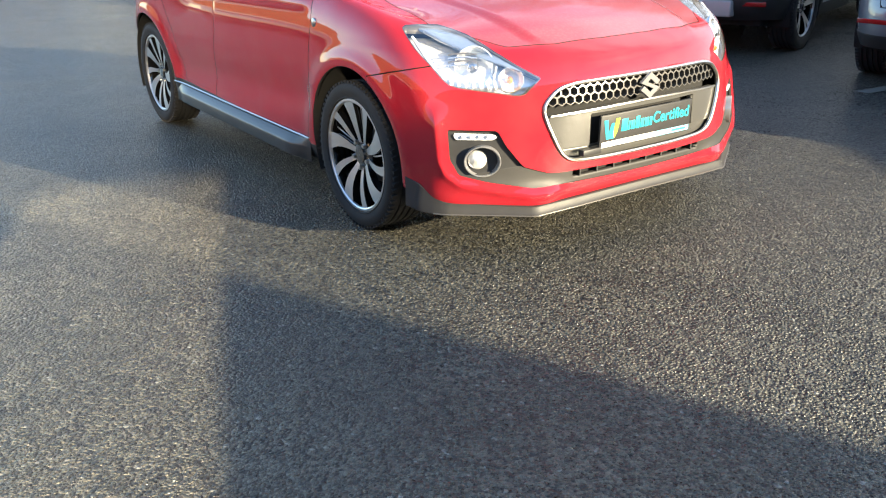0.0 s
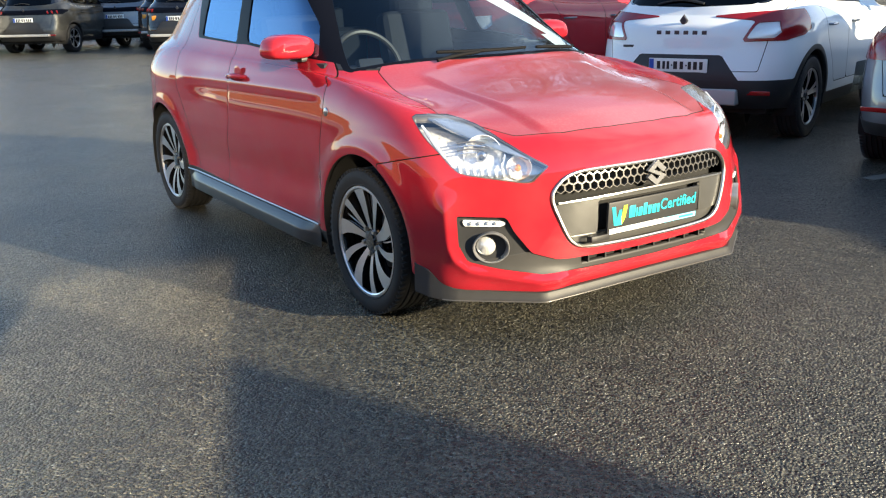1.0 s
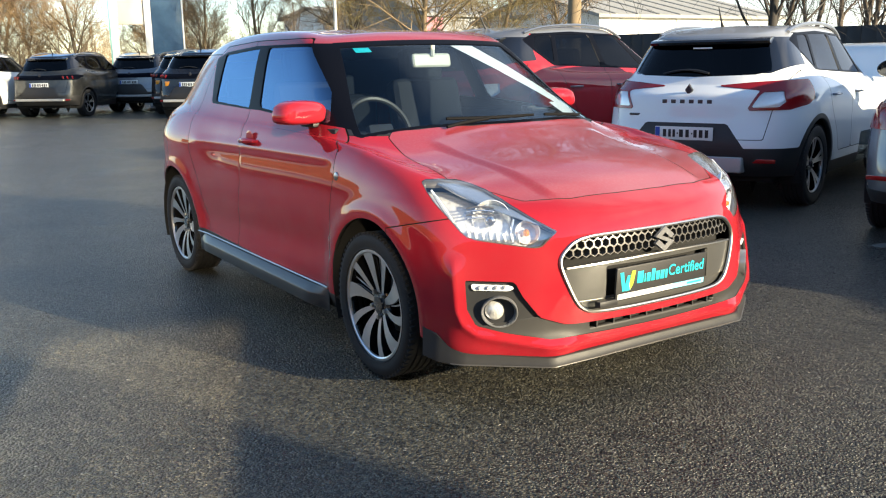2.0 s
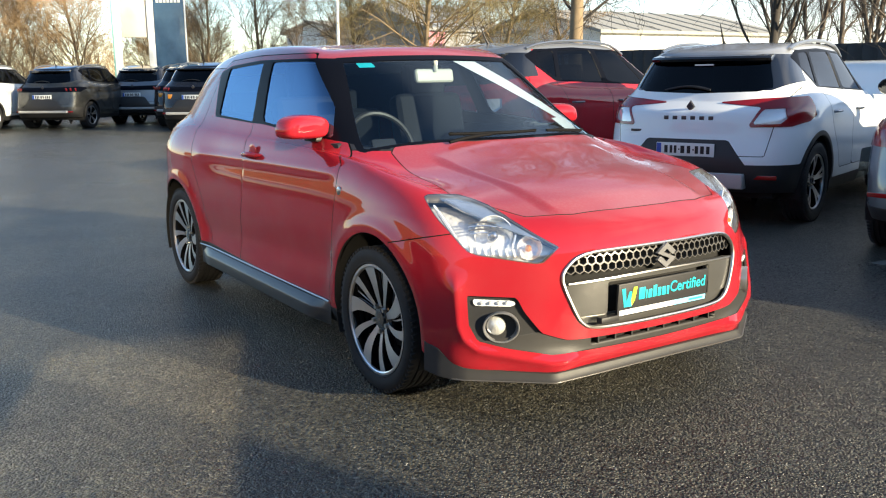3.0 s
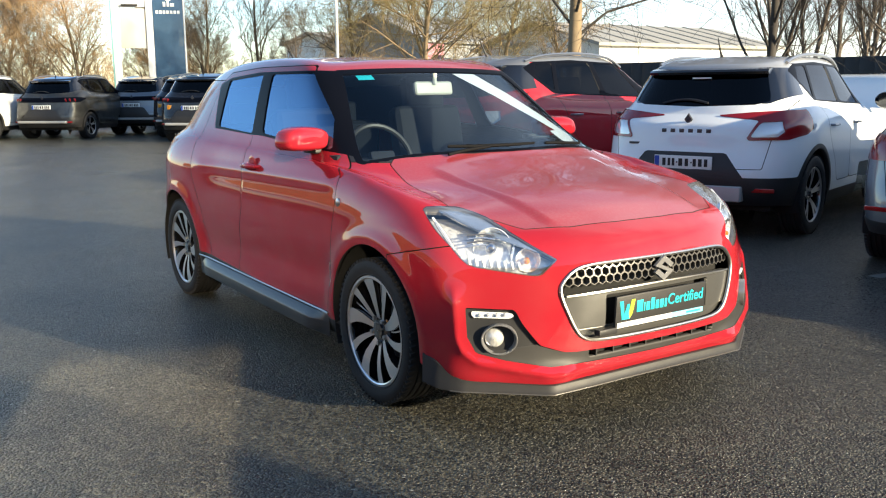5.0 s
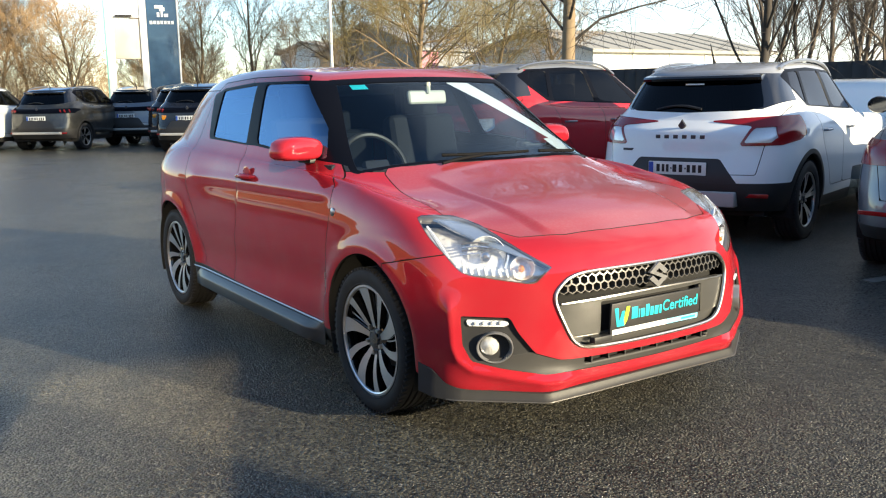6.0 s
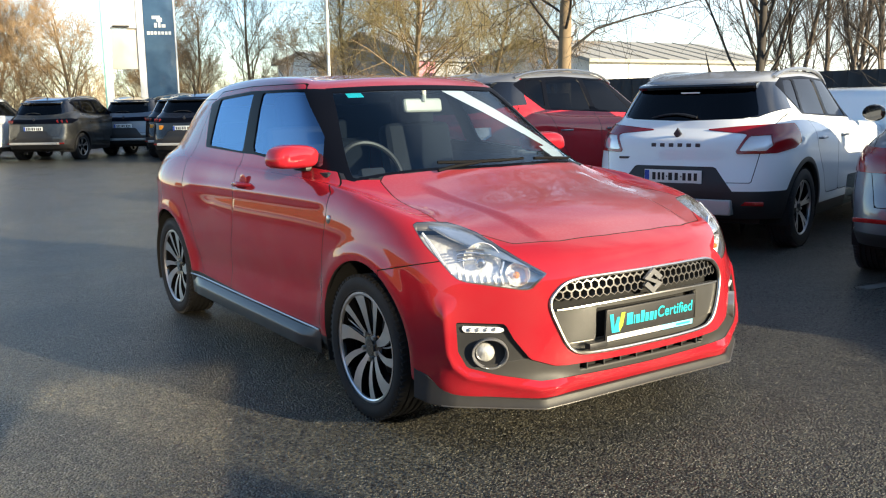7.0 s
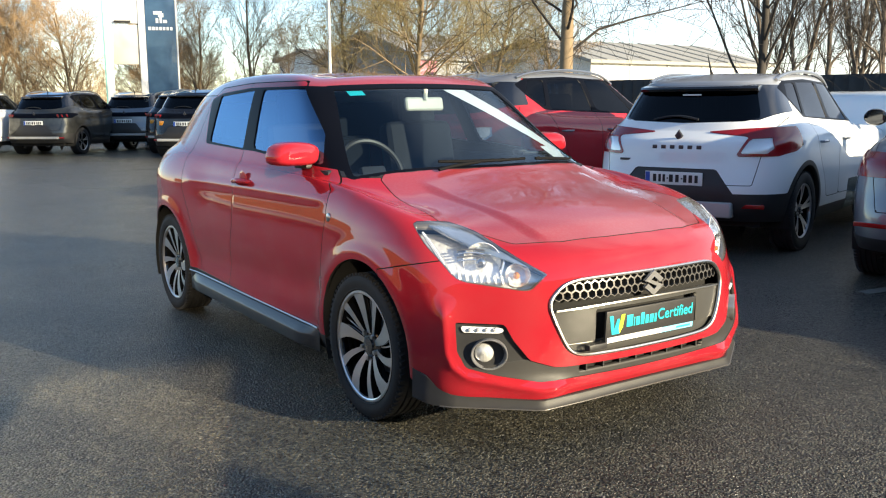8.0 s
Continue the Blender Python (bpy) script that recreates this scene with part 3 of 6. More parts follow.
# ---- the red hatchback, panel by panel ----
CYAN = material("cyan_print", (0.02, 0.55, 0.60), 0.4)
LIME = material("lime_print", (0.50, 0.75, 0.05), 0.4)
PALE_CYAN = material("pale_cyan_print", (0.25, 0.65, 0.85), 0.4)
PAPER = material("white_card", (0.80, 0.80, 0.78), 0.6, 0, 0.06, 8)
CREAM = material("cream_plastic", (0.55, 0.54, 0.46), 0.5)
WIPER = material("wiper_rubber", (0.010, 0.010, 0.011), 0.62, 0, 0.2, 60, spec=0.03)
BRIGHT = material("bright_metal_paint", (0.30, 0.30, 0.31), 0.30, 0.6, 0.08, 40)
DRL = material("drl_lens", (0.72, 0.74, 0.76), 0.15, coat=1.0)
GREY_TRIM = material("grey_trim", (0.105, 0.10, 0.095), 0.32, 0.3, 0.1, 30)
FOG_LENS = material("fog_lens", (0.62, 0.62, 0.60), 0.16, 0.3, 0.2, 60, 0.8, 60, coat=1.0)
DARK_TRIM = material("dark_satin_trim", (0.085, 0.084, 0.080), 0.28, 0.3, 0.1, 30)
SKIRT = material("skirt_satin", (0.016, 0.018, 0.022), 0.30, 0, 0.15, 20, spec=0.45)
LIP_GREY = material("lip_grey", (0.024, 0.023, 0.022), 0.55, 0.1, 0.25, 20, 0.15, 700)


def hatchback_creases(g):
    """Chiselled chin, flared arches, door and bonnet creases."""
    g = g.copy()
    x, y, z = g[..., 0], g[..., 1], g[..., 2]
    bump = lambda t, w: np.exp(-(t / w) ** 2)
    step = lambda t: np.clip(t, 0, 1) ** 2 * (3 - 2 * np.clip(t, 0, 1))
    front = step((x - .45) / .1)
    chin = front * step((.30 - z) / .06)
    g[..., 0] = x + chin * (.020 * bump(y - .47, .075) - .010 * bump(y - .66, .07))
    # ridge that wraps round the fog lamp and runs on along the chin
    u, zz = .7071 * (y - x), z
    ridge = [(.196, .56), (.193, .485), (.183, .383), (.160, .335), (.109, .298), (-.05, .262), (-.165, .240)]
    dist = np.full(x.shape, 9.0)
    for (a, b), (c, d) in zip(ridge, ridge[1:]):
        k = np.clip(((u - a) * (c - a) + (zz - b) * (d - b)) / ((c - a) ** 2 + (d - b) ** 2), 0, 1)
        dist = np.minimum(dist, np.hypot(u - a - k * (c - a), zz - b - k * (d - b)))
    wrap = .019 * np.exp(-dist / .030) * step((x - .40) / .08) * step((y - .46) / .06) * step((.60 - z) / .1)
    g[..., 0] += .72 * wrap
    g[..., 1] += .69 * wrap
    g[..., 0] += .015 * front * (1 - step((y - .46) / .06)) * np.exp(-np.abs(z - .242) / .026)
    side = step((y - .60) / .1) * (1 - front)
    doors = step((-.30 - x) / .12) * step((x + 2.15) / .15)
    for ax in (.015, -2.45):
        r = np.hypot(x - ax, z - .31)
        g[..., 1] += side * .012 * bump(r - .375, .045) * step((.80 - z) / .15)
    g[..., 1] -= side * doors * .016 * bump(z - .43 - .05 * (x + 1.3), .085)
    g[..., 1] += side * doors * .007 * bump(z - .855 - .015 * (x + 1.3), .028)
    g[..., 1] += side * step((-1.75 - x) / .4) * .014 * bump(z - .84, .10)
    hood = step((x + .16) / .1) * step((.62 - x) / .1) * step((z - .74) / .04)
    crease = .42 + .10 * (.6 - x)
    g[..., 2] += hood * .011 * (step((crease - y) / .05) - .5)
    return g


def red_hatchback():
    car = thing("hatchback_car", "clean red five-door hatchback with two-tone alloy wheels, parked on asphalt", "car")
    skin = loft(HATCH_RINGS, 20, 16, hatchback_creases)
    tree = skin_tree(skin)
    _, skin = skin.split(both(disc(.015, .31, .352), beyond(1, .5)))
    _, skin = skin.split(both(disc(-2.45, .31, .352), beyond(1, .5)))

    # glazing
    def screen(grow=0.0):
        def f(v):
            x, y, z = v.T
            return np.min([-.205 - .36 * y * y - x, .662 - (z - .965) * .47 - y, 1.352 - .05 * y * y - z, x + 1.05, z - .93], 0) + grow
        return f
    pane, skin = skin.split(screen())
    pane.panel("windscreen", PANE, car, 0, "clear windscreen reflecting the sky", 0, -.004)
    seal, skin = skin.split(both(screen(.022), beyond(0, -1.04), beyond(2, .93)))
    seal.panel("windscreen_seal", PILLAR, car, 0, depth=.014)
    side = beyond(1, .40)
    front_pane = both(poly([(-1.335, 1.055), (-1.425, 1.345), (-1.01, 1.345), (-.70, 1.13), (-.60, 1.005)], 0, 2, .006), side)
    rear_pane = both(poly([(-1.975, 1.07), (-1.475, 1.050), (-1.555, 1.344), (-2.05, 1.318)], 0, 2, .006), side)
    for name, f in (("front_door_glass", front_pane), ("rear_door_glass", rear_pane)):
        glass_skin, skin = skin.split(f)
        glass_skin.pair(name, SIDE_PANE, car, depth=0, lift=-.005)
    trims = both(poly([(-2.03, 1.052), (-1.46, 1.035), (-1.33, 1.035), (-.50, .985), (-.29, .955), (-.80, 1.352), (-1.01, 1.362), (-1.61, 1.362), (-2.05, 1.338), (-2.20, 1.30)], 0, 2), side)
    trim, skin = skin.split(trims)
    trim.pair("pillar_trim", PILLAR, car, "black window surround and pillars", .014)
    tail_pane = both(poly([(-.1, 1.06), (.45, 1.07), (.50, 1.10), (.44, 1.29), (-.1, 1.30)], 1, 2, .01), beyond(0, -2.5, -1))
    back, skin = skin.split(tail_pane)
    back.panel("rear_window", TINTED, car, 0, depth=.004, lift=-.003)

    # lamps
    head = both(poly([(-.164, .660), (-.112, .609), (-.085, .607), (.033, .625), (.115, .637), (.150, .647), (.176, .667), (.222, .714), (.290, .770), (.345, .826), (.335, .832), (.290, .832), (.226, .826), (.165, .812), (.110, .796), (.045, .768), (-.023, .736), (-.095, .697)], 0, 2, .002, diag), beyond(0, .1))
    lens, skin = skin.split(head)
    tail_lamp = both(poly([(-2.96, .80), (-2.70, .82), (-2.60, .97), (-2.72, 1.02), (-2.96, 1.0)], 0, 2, .01), beyond(1, .55))
    tl, skin = skin.split(tail_lamp)
    tl.pair("tail_lamp", RED_LENS, car, "red tail lamp")

    # front openings
    grille_pts = [(-.1, .648), (.30, .641), (.40, .624), (.455, .575), (.462, .53), (.405, .395), (.36, .36), (.28, .350), (-.1, .346)]
    nose = beyond(0, .45)
    mouth, skin = skin.split(both(poly(grille_pts, 1, 2), nose))
    fog_pts = [(.150, .492), (-.020, .484), (-.048, .432), (-.110, .352), (-.20, .318), (-.24, .315), (-.24, .276), (-.15, .276), (.006, .308), (.110, .336), (.142, .392)]
    bezel, skin = skin.split(both(poly(fog_pts, 0, 2, .003, diag), nose))
    band = both(poly([(-.1, .312), (.42, .318), (.42, .272), (-.1, .266)], 1, 2), nose)
    intake, skin = skin.split(band)
    lip, skin = skin.split(both(lambda v: .194 + .02 * np.clip((v[:, 1] - .45) / .3, 0, 1) + .35 * np.clip(.50 - v[:, 0], 0, 1) - v[:, 2], beyond(0, .30)))
    # splitter lip: a blade that follows the chin, with black ends that rise to the arches
    track = [(.40, .856, .305, .20), (.465, .838, .287, .190), (.512, .808, .246, .184), (.548, .782, .226, .184), (.64, .652, .213, .178), (.728, .527, .204, .172), (.742, .505, .204, .172), (.756, .34, .208, .177), (.764, .15, .212, .182), (.766, 0, .213, .183)]
    dense = []
    for p, q in zip(track, track[1:]):
        n = max(1, round(math.hypot(q[0] - p[0], q[1] - p[1]) / .02))
        dense += [[p[k] + (q[k] - p[k]) * i / n for k in range(4)] for i in range(n)]
    dense.append(list(track[-1]))
    dense = [(x, -y, t, b) for x, y, t, b in dense] + [(x, y, t, b) for x, y, t, b in reversed(dense[:-1])]
    blade_bm, edge_bm, rows, edge = bmesh.new(), bmesh.new(), [], []
    for x, y, t, b in dense:
        out = Vector((.85, y * .9, 0)).normalized()
        at = Vector((x, y, 0)) - .010 * out
        rows.append([blade_bm.verts.new(at + d * out + Vector((0, 0, z))) for d, z in ((-.06, t + .004), (-.004, t + .003), (.000, t), (.004, (t + b) / 2), (.012, b + .006), (.012, b), (.004, b - .004), (-.14, b - .004))])
        edge.append(at + .013 * out + Vector((0, 0, b + .002)))
    for j, (p, q) in enumerate(zip(rows, rows[1:])):
        for k in range(7):
            blade_bm.faces.new((p[k], p[k + 1], q[k + 1], q[k])).material_index = int(j < 6 or j >= len(rows) - 7)
    front_lip = part("front_lip", blade_bm, [LIP_GREY, PLASTIC], car, "grey front splitter lip", flat=30)
    part("lip_edge", add_tube(edge_bm, edge[6:-6], .0025, 6), GREY_TRIM, front_lip, "pale grey lower edge")
    skirt, skin = skin.split(both(lambda v: .275 - .03 * (v[:, 0] + .3) - v[:, 2], beyond(0, -2.1), beyond(0, .1, -1)))
    skirt.pair("sill", PLASTIC, car, "black sill", .04, .002)
    rear_low, skin = skin.split(both(lambda v: .36 - v[:, 2], beyond(0, -2.6, -1)))
    rear_low.panel("rear_valance", PLASTIC, car, 0, depth=.03)

    # dark layer under the gaps, in place of the shade inside them
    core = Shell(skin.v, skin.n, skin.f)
    core.panel("gap_shade_layer", LINER_AND_SHADE, car, 0, depth=0, lift=-.013)
    GAP = .0022

    def take(name, f, mat=RED, centre=False, label=""):
        nonlocal skin
        piece, rest = skin.split(lambda v: f(v) - GAP)
        _, skin = rest.split(lambda v: f(v) + GAP)
        for k, q in enumerate(piece.pieces()):
            if centre and q.v[:, 1].min() < .01:
                q.panel(name if not k else name + "_trim", mat, car, 0, "" if k else label)
            else:
                q.pair(name if not k else name + "_trim", mat, car, "" if k else label)

    hood = both(poly([(-.176, -.1), (-.19, .2), (-.25, .45), (-.30, .55), (-.275, .588), (-.115, .618), (.12, .640), (.30, .668), (.42, .60), (.557, .505), (.618, .33), (.641, .12), (.643, -.1)], 0, 1), beyond(2, .70))
    take("bonnet", hood, RED_FILM_AND_SHEEN, centre=True, label="red bonnet with a dull film of dried drops and sky sheen in its colour")
    take("front_door", both(poly([(-.335, .905), (-.325, .77), (-.35, .55), (-.405, .30), (-1.50, .30), (-1.47, .44), (-1.385, .66), (-1.41, .84), (-1.44, 1.03), (-1.62, 1.385), (-1.05, 1.385), (-.47, .975)], 0, 2, .003), side))
    take("rear_door", both(poly([(-1.50, .30), (-1.47, .44), (-1.385, .66), (-1.41, .84), (-1.44, 1.03), (-1.62, 1.385), (-2.08, 1.365), (-2.18, 1.29), (-2.19, 1.03), (-2.14, .78), (-2.02, .60), (-1.93, .30)], 0, 2, .003), side))
    take("front_bumper", both(beyond(0, .17), lambda v: np.maximum(.66 + .22 * (v[:, 0] - .23) - v[:, 2], (v[:, 0] - .46) * 2)), centre=True, label="red front bumper")
    take("front_wing", both(beyond(0, -.46), beyond(1, .40), lambda v: .955 - v[:, 2]))
    take("rear_bumper", both(beyond(0, -2.62, -1), lambda v: .74 - v[:, 2]), centre=True)
    take("tailgate", both(beyond(0, -2.66, -1), lambda v: .60 - v[:, 1]), centre=True)
    take("rear_quarter", both(beyond(0, -1.8, -1), beyond(1, .40), lambda v: 1.325 - v[:, 2]))
    take("wiper_cowl", beyond(0, -.72), PLASTIC, True)
    rest = skin.pieces()
    # the roof takes the paler red in place of reflected sky
    rest[0].panel("roof", RED_FILM_AND_SHEEN, car, 0, "red roof")
    for extra in rest[1:]:
        if extra.v[:, 1].min() > .01:
            extra.pair("cant_rail", RED, car)
        else:
            extra.panel("body_strip", RED, car, 0)

    # headlamps: bucket, bowls, bulb and trims behind a clear lens
    for s in (-1, 1):
        lamp = lens.panel("headlamp", LENS, car, s, "clear headlamp with chrome reflectors", .012, .001)
        lens.panel("bucket", REFLECTOR, lamp, s, "", 0, -.055)
        rimmed, _ = lens.split(neg(lambda v: head(v) - .003))
        rimmed.panel("lamp_seal", GREY_PLASTIC, lamp, s, "", .03, -.003)
        # added blue sheet paints reflected sky into the lamp's upper part
        upper, _ = lens.split(lambda v: v[:, 2] - .668 - .36 * (diag(v)[:, 0] + .164))
        upper.panel("lens_sky_sheen", LENS_SKY, lamp, s, "blue-silver sheet in place of sky on the lens", .01, -.010)
        turn = -52 if s > 0 else -128
        for x, y, z, r in ((.505, .612, .700, .072), (.600, .520, .655, .046)):
            bm = lathe([(r, .016), (r * .97, .018), (r * .93, .010), (r * .72, -.006), (r * .45, -.022), (r * .2, -.03), (.001, -.031)], 36)
            part("lamp_bowl", bm, REFLECTOR, lamp, m=pose(x, s * y, z, 0, 0, turn))
        bm = lathe([(.001, .030), (.011, .029), (.019, .022), (.022, .010), (.022, -.02)], 24)
        part("bulb_shield", bm, CHROME, lamp, m=pose(.515, s * .625, .695, 0, 0, turn))
        bm = lathe([(.001, .02), (.008, .018), (.012, .008), (.012, -.02)], 18)
        part("indicator_bulb", bm, AMBER, lamp, "amber indicator bulb", m=pose(.612, s * .535, .652, 0, 0, turn))
        # chrome ledges that step down over the main bowl, a divider and facets below
        for k in range(4):
            bm = add_tube(bmesh.new(), [(.470 + .055 * u, s * (.700 - .085 * u), .742 - .013 * k + .006 * math.sin(u * 3.1)) for u in (0, .33, .66, 1)], .0032, 6)
            part("lamp_ledge", bm, CHROME if k % 2 else GREY_PLASTIC, lamp)
        for k in range(9):
            u = k / 8
            x, y = .480 + .125 * u, .728 - .165 * u
            part("lamp_facet", box((-.004, -.0085, -.016), (.004, .0085, .016), .002, 1, m=pose(x, s * y, .655 - .020 * u, 0, -14, (-38 + 9 * (k % 3)) * s)), REFLECTOR, lamp)
        part("lamp_divider", add_tube(bmesh.new(), [(.560, s * .548, .728), (.572, s * .565, .690), (.582, s * .585, .648)], [.003, .006, .004], 6), CHROME, lamp)
        bm = add_tube(bmesh.new(), [(.60 - .27 * u, s * (.515 + .195 * u), .715 + .098 * u - .02 * math.sin(u * 3)) for u in (0, .2, .4, .6, .8, 1)], [.003, .005, .007, .007, .006, .004], 6)
        part("lamp_eyebrow", bm, SATIN, lamp)
        bm = add_tube(bmesh.new(), [(.340 + .125 * u, s * (.765 - .012 * u), .800 - .105 * u) for u in (0, .3, .6, 1)], [.004, .008, .008, .005], 6)
        part("lamp_spine", bm, REFLECTOR, lamp)

    # flared side skirts with a thin bright line above
    for s in (-1, 1):
        rows, line = [], []
        for k in range(25):
            x = -.40 - 1.70 * k / 24
            h, _ = cast(tree, (x, s * 2, .30), (0, -s, 0))
            y0, end = abs(h.y), min(1, k / 2, (24 - k) / 2)
            rise = .012 * k / 24
            rows.append([(x, s * (y0 + a * end - .004), z + rise) for a, z in ((-.03, .292), (.004, .290), (.010, .286), (.036, .254), (.040, .246), (.038, .196), (.02, .186), (-.06, .184))])
            line.append((x, s * (y0 + .004 + .004 * end), .2945 + rise))
        bm = bmesh.new()
        rings = [[bm.verts.new(p) for p in r] for r in rows]
        for p, q in zip(rings, rings[1:]):
            for k in range(7):
                bm.faces.new((p[k], p[k + 1], q[k + 1], q[k]))
        bm.faces.new(rings[0])
        bm.faces.new(rings[-1][::-1])
        sk = part("side_skirt", bm, SKIRT, car, "dark satin side skirt with a bright line", flat=30)
        part("bright_line", add_tube(bmesh.new(), line, .0045, 6), SATIN, sk)

    # radiator grille
    hollow = mouth.panel("grille_void", LINER_AND_SHADE, car, 0, "", 0, -.06)
    bm = bmesh.new()
    pitch = .0335
    inside = poly(grille_pts, 1, 2)
    for j in range(7):
        for i in range(-18, 19):
            cy, cz = (i + .5 * (j % 2)) * pitch, .548 + j * pitch * .86
            if inside(np.array([[0, abs(cy), cz]]))[0] < .006 or cz < .552:
                continue
            rows = []
            for r, back in ((.577, .0), (.475, .0), (.46, .028), (.577, .03)):
                loop = []
                for k in range(6):
                    a = math.radians(30 + 60 * k)
                    y, z = cy + r * pitch * math.cos(a), cz + r * pitch * math.sin(a)
                    p, _ = cast(tree, (2, y, z), (-1, 0, 0))
                    loop.append(bm.verts.new((p.x - .012 - back, y, z)))
                rows.append(loop)
            for p, q in zip(rows, rows[1:]):
                for k in range(6):
                    bm.faces.new((p[k], p[(k + 1) % 6], q[(k + 1) % 6], q[k]))
    part("honeycomb_grille", bm, GREY_TRIM, hollow, "grey honeycomb grille mesh", smooth=False, flat=None)
    lower, _ = mouth.split(lambda v: .540 - .012 * (v[:, 1] / .4) ** 2 - v[:, 2])
    cheeks, _ = lower.split(both(lambda v: np.maximum(v[:, 1] - .275, v[:, 2] - .520), lambda v: v[:, 2] - .400))
    cheeks.panel("grille_bar", DARK_TRIM, hollow, 0, "satin grey bar under the honeycomb", .03, -.008)
    floor_, _ = lower.split(both(lambda v: .392 - v[:, 2]))
    floor_.panel("grille_sill", DARK_TRIM, hollow, 0, "", .02, -.018)
    bar_line = []
    for k in range(41):
        y = -.435 + .87 * k / 40
        h, _ = cast(tree, (2, y, .540 - .012 * (y / .4) ** 2), (-1, 0, 0))
        bar_line.append((h.x - .004, y, h.z))
    part("bar_edge", add_tube(bmesh.new(), bar_line, .005, 6), SATIN, hollow, "bright upper edge of the grille bar")
    outline = [Vector((0, a, b)) for a, b in grille_pts[1:-1]]
    outline = outline + [Vector((0, -p.y, p.z)) for p in reversed(outline)]
    loop = []
    for p in resample(rounded(outline), .012):
        h, _ = cast(tree, (2, p.y, p.z), (-1, 0, 0))
        loop.append((h.x + .001, p.y, p.z))
    part("grille_frame", add_loop(bmesh.new(), loop, .0075), SATIN, hollow, "satin metal grille surround")
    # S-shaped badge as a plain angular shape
    bm = bmesh.new()
    half = [(-.052, .013), (0, .052), (.052, .013), (.034, 0), (0, .026), (-.016, .014)]
    pts = half + [(-u, -v) for u, v in half]
    lo, hi = ([bm.verts.new((u * k, v * k, w)) for u, v in pts] for k, w in ((1, 0), (.95, .010)))
    for k in range(12):
        bm.faces.new((lo[k - 1], lo[k], hi[k], hi[k - 1]))
    for k in ((0, 1, 4, 5), (1, 2, 3, 4), (0, 5, 6, 11), (6, 7, 10, 11), (7, 8, 9, 10)):
        bm.faces.new([hi[j] for j in k])
    part("badge", bm, BRIGHT, hollow, "chrome badge", flat=20, m=Matrix.Translation((.772, 0, .592)) @ FRONTWARD)

    # advertising plate
    stand = Matrix.Translation((.787, -.012, .449)) @ FRONTWARD @ pose(0, 0, 0, 4, 0, 0) @ Matrix.Diagonal((.92, 1, 1, 1))
    plate = part("show_plate", box((-.262, -.064, -.012), (.262, .064, 0), .006), PLASTIC, car, "black show plate with cyan lettering and a white strip", m=stand)
    part("white_strip", box((-.252, -.058, 0), (.06, -.038, .0016)), PAPER, plate)
    part("cyan_strip", box((.06, -.058, 0), (.252, -.038, .0016)), PALE_CYAN, plate)
    part("small_print", box((.15, -.052, .0016), (.235, -.044, .0022)), CYAN, plate)
    child("lettering", text_mesh("Certified", .060, CYAN), plate, "cyan lettering", m=pose(.137, .017, .001))
    widths = (.034, .007, .021, .021, .019, .022, .013)
    for k, wd in enumerate(widths):
        x0 = -.148 + sum(widths[:k]) + .006 * k
        part("word_bar", box((x0, -.008, 0), (x0 + wd, (.038 if k in (0, 3) else .026), .0016), .0007), CYAN, plate)
    for pts, mat in (([(-.246, .045), (-.226, .045), (-.217, -.01), (-.206, -.028), (-.228, -.028)], CYAN), ([(-.217, -.01), (-.203, .03), (-.190, .03), (-.192, -.005), (-.186, -.028), (-.206, -.028)], CYAN), ([(-.180, .045), (-.160, .045), (-.170, -.005), (-.186, -.028), (-.192, -.005)], LIME)):
        bm = bmesh.new()
        lo, hi = ([bm.verts.new((x, y, z)) for x, y in pts] for z in (0, .0016))
        bm.faces.new(hi)
        for k in range(len(pts)):
            bm.faces.new((lo[k - 1], lo[k], hi[k], hi[k - 1]))
        part("logo_stroke", bm, mat, plate)
    part("plate_bracket", box((.755, -.33, .372), (.785, -.24, .396), .006), PLASTIC, car)

    # fog lamp bezels, running lights and the lower intake
    intake.panel("intake_void", LINER_AND_SHADE, car, 0, "", 0, -.05)
    lip_band, _ = intake.split(lambda v: np.maximum(.284 - v[:, 2], v[:, 1] - .34))
    lip_band.panel("intake_trim", LIP_GREY, car, 0, "", .03, -.006)
    for s in (-1, 1):
        shell_b = bezel.panel("fog_lamp_bezel", PLASTIC, car, s, "black bezel round a fog lamp", .04, -.016)
        low_b, _ = bezel.split(lambda v: .345 - v[:, 2] - .12 * np.clip(diag(v)[:, 0] + .02, -.2, .2))
        low_b.panel("bezel_sweep", LIP_GREY, shell_b, s, "", .03, -.006)
        drl, _ = bezel.split(poly([(.132, .480), (-.012, .472), (-.020, .460), (.0, .455), (.126, .460)], 0, 2, .001, diag))
        drl.panel("running_light", DRL, shell_b, s, "white running light strip", .02, -.008)
        for k in range(4):
            u = .105 - .035 * k
            h, _ = cast(tree, (2, s * (.675 + .7071 * (u - .05)), .468), (-1, 0, 0))
            part("light_diode", lathe([(.001, .004), (.006, .003), (.007, -.004)], 12), REFLECTOR, shell_b, m=Matrix.Translation(h + Vector((-.002, 0, 0))) @ pose(0, 0, 0, 0, 0, -60 if s > 0 else -120))
        dm = pose(.628, s * .670, .380, 0, 0, -52 if s > 0 else -128)
        part("fog_ring", lathe([(.064, -.05), (.067, -.004), (.0655, .001), (.0625, .001), (.060, -.004), (.048, -.05), (.040, -.055)], 40), BRIGHT, shell_b, m=dm @ Matrix.Diagonal((1, 1, .85, 1)))
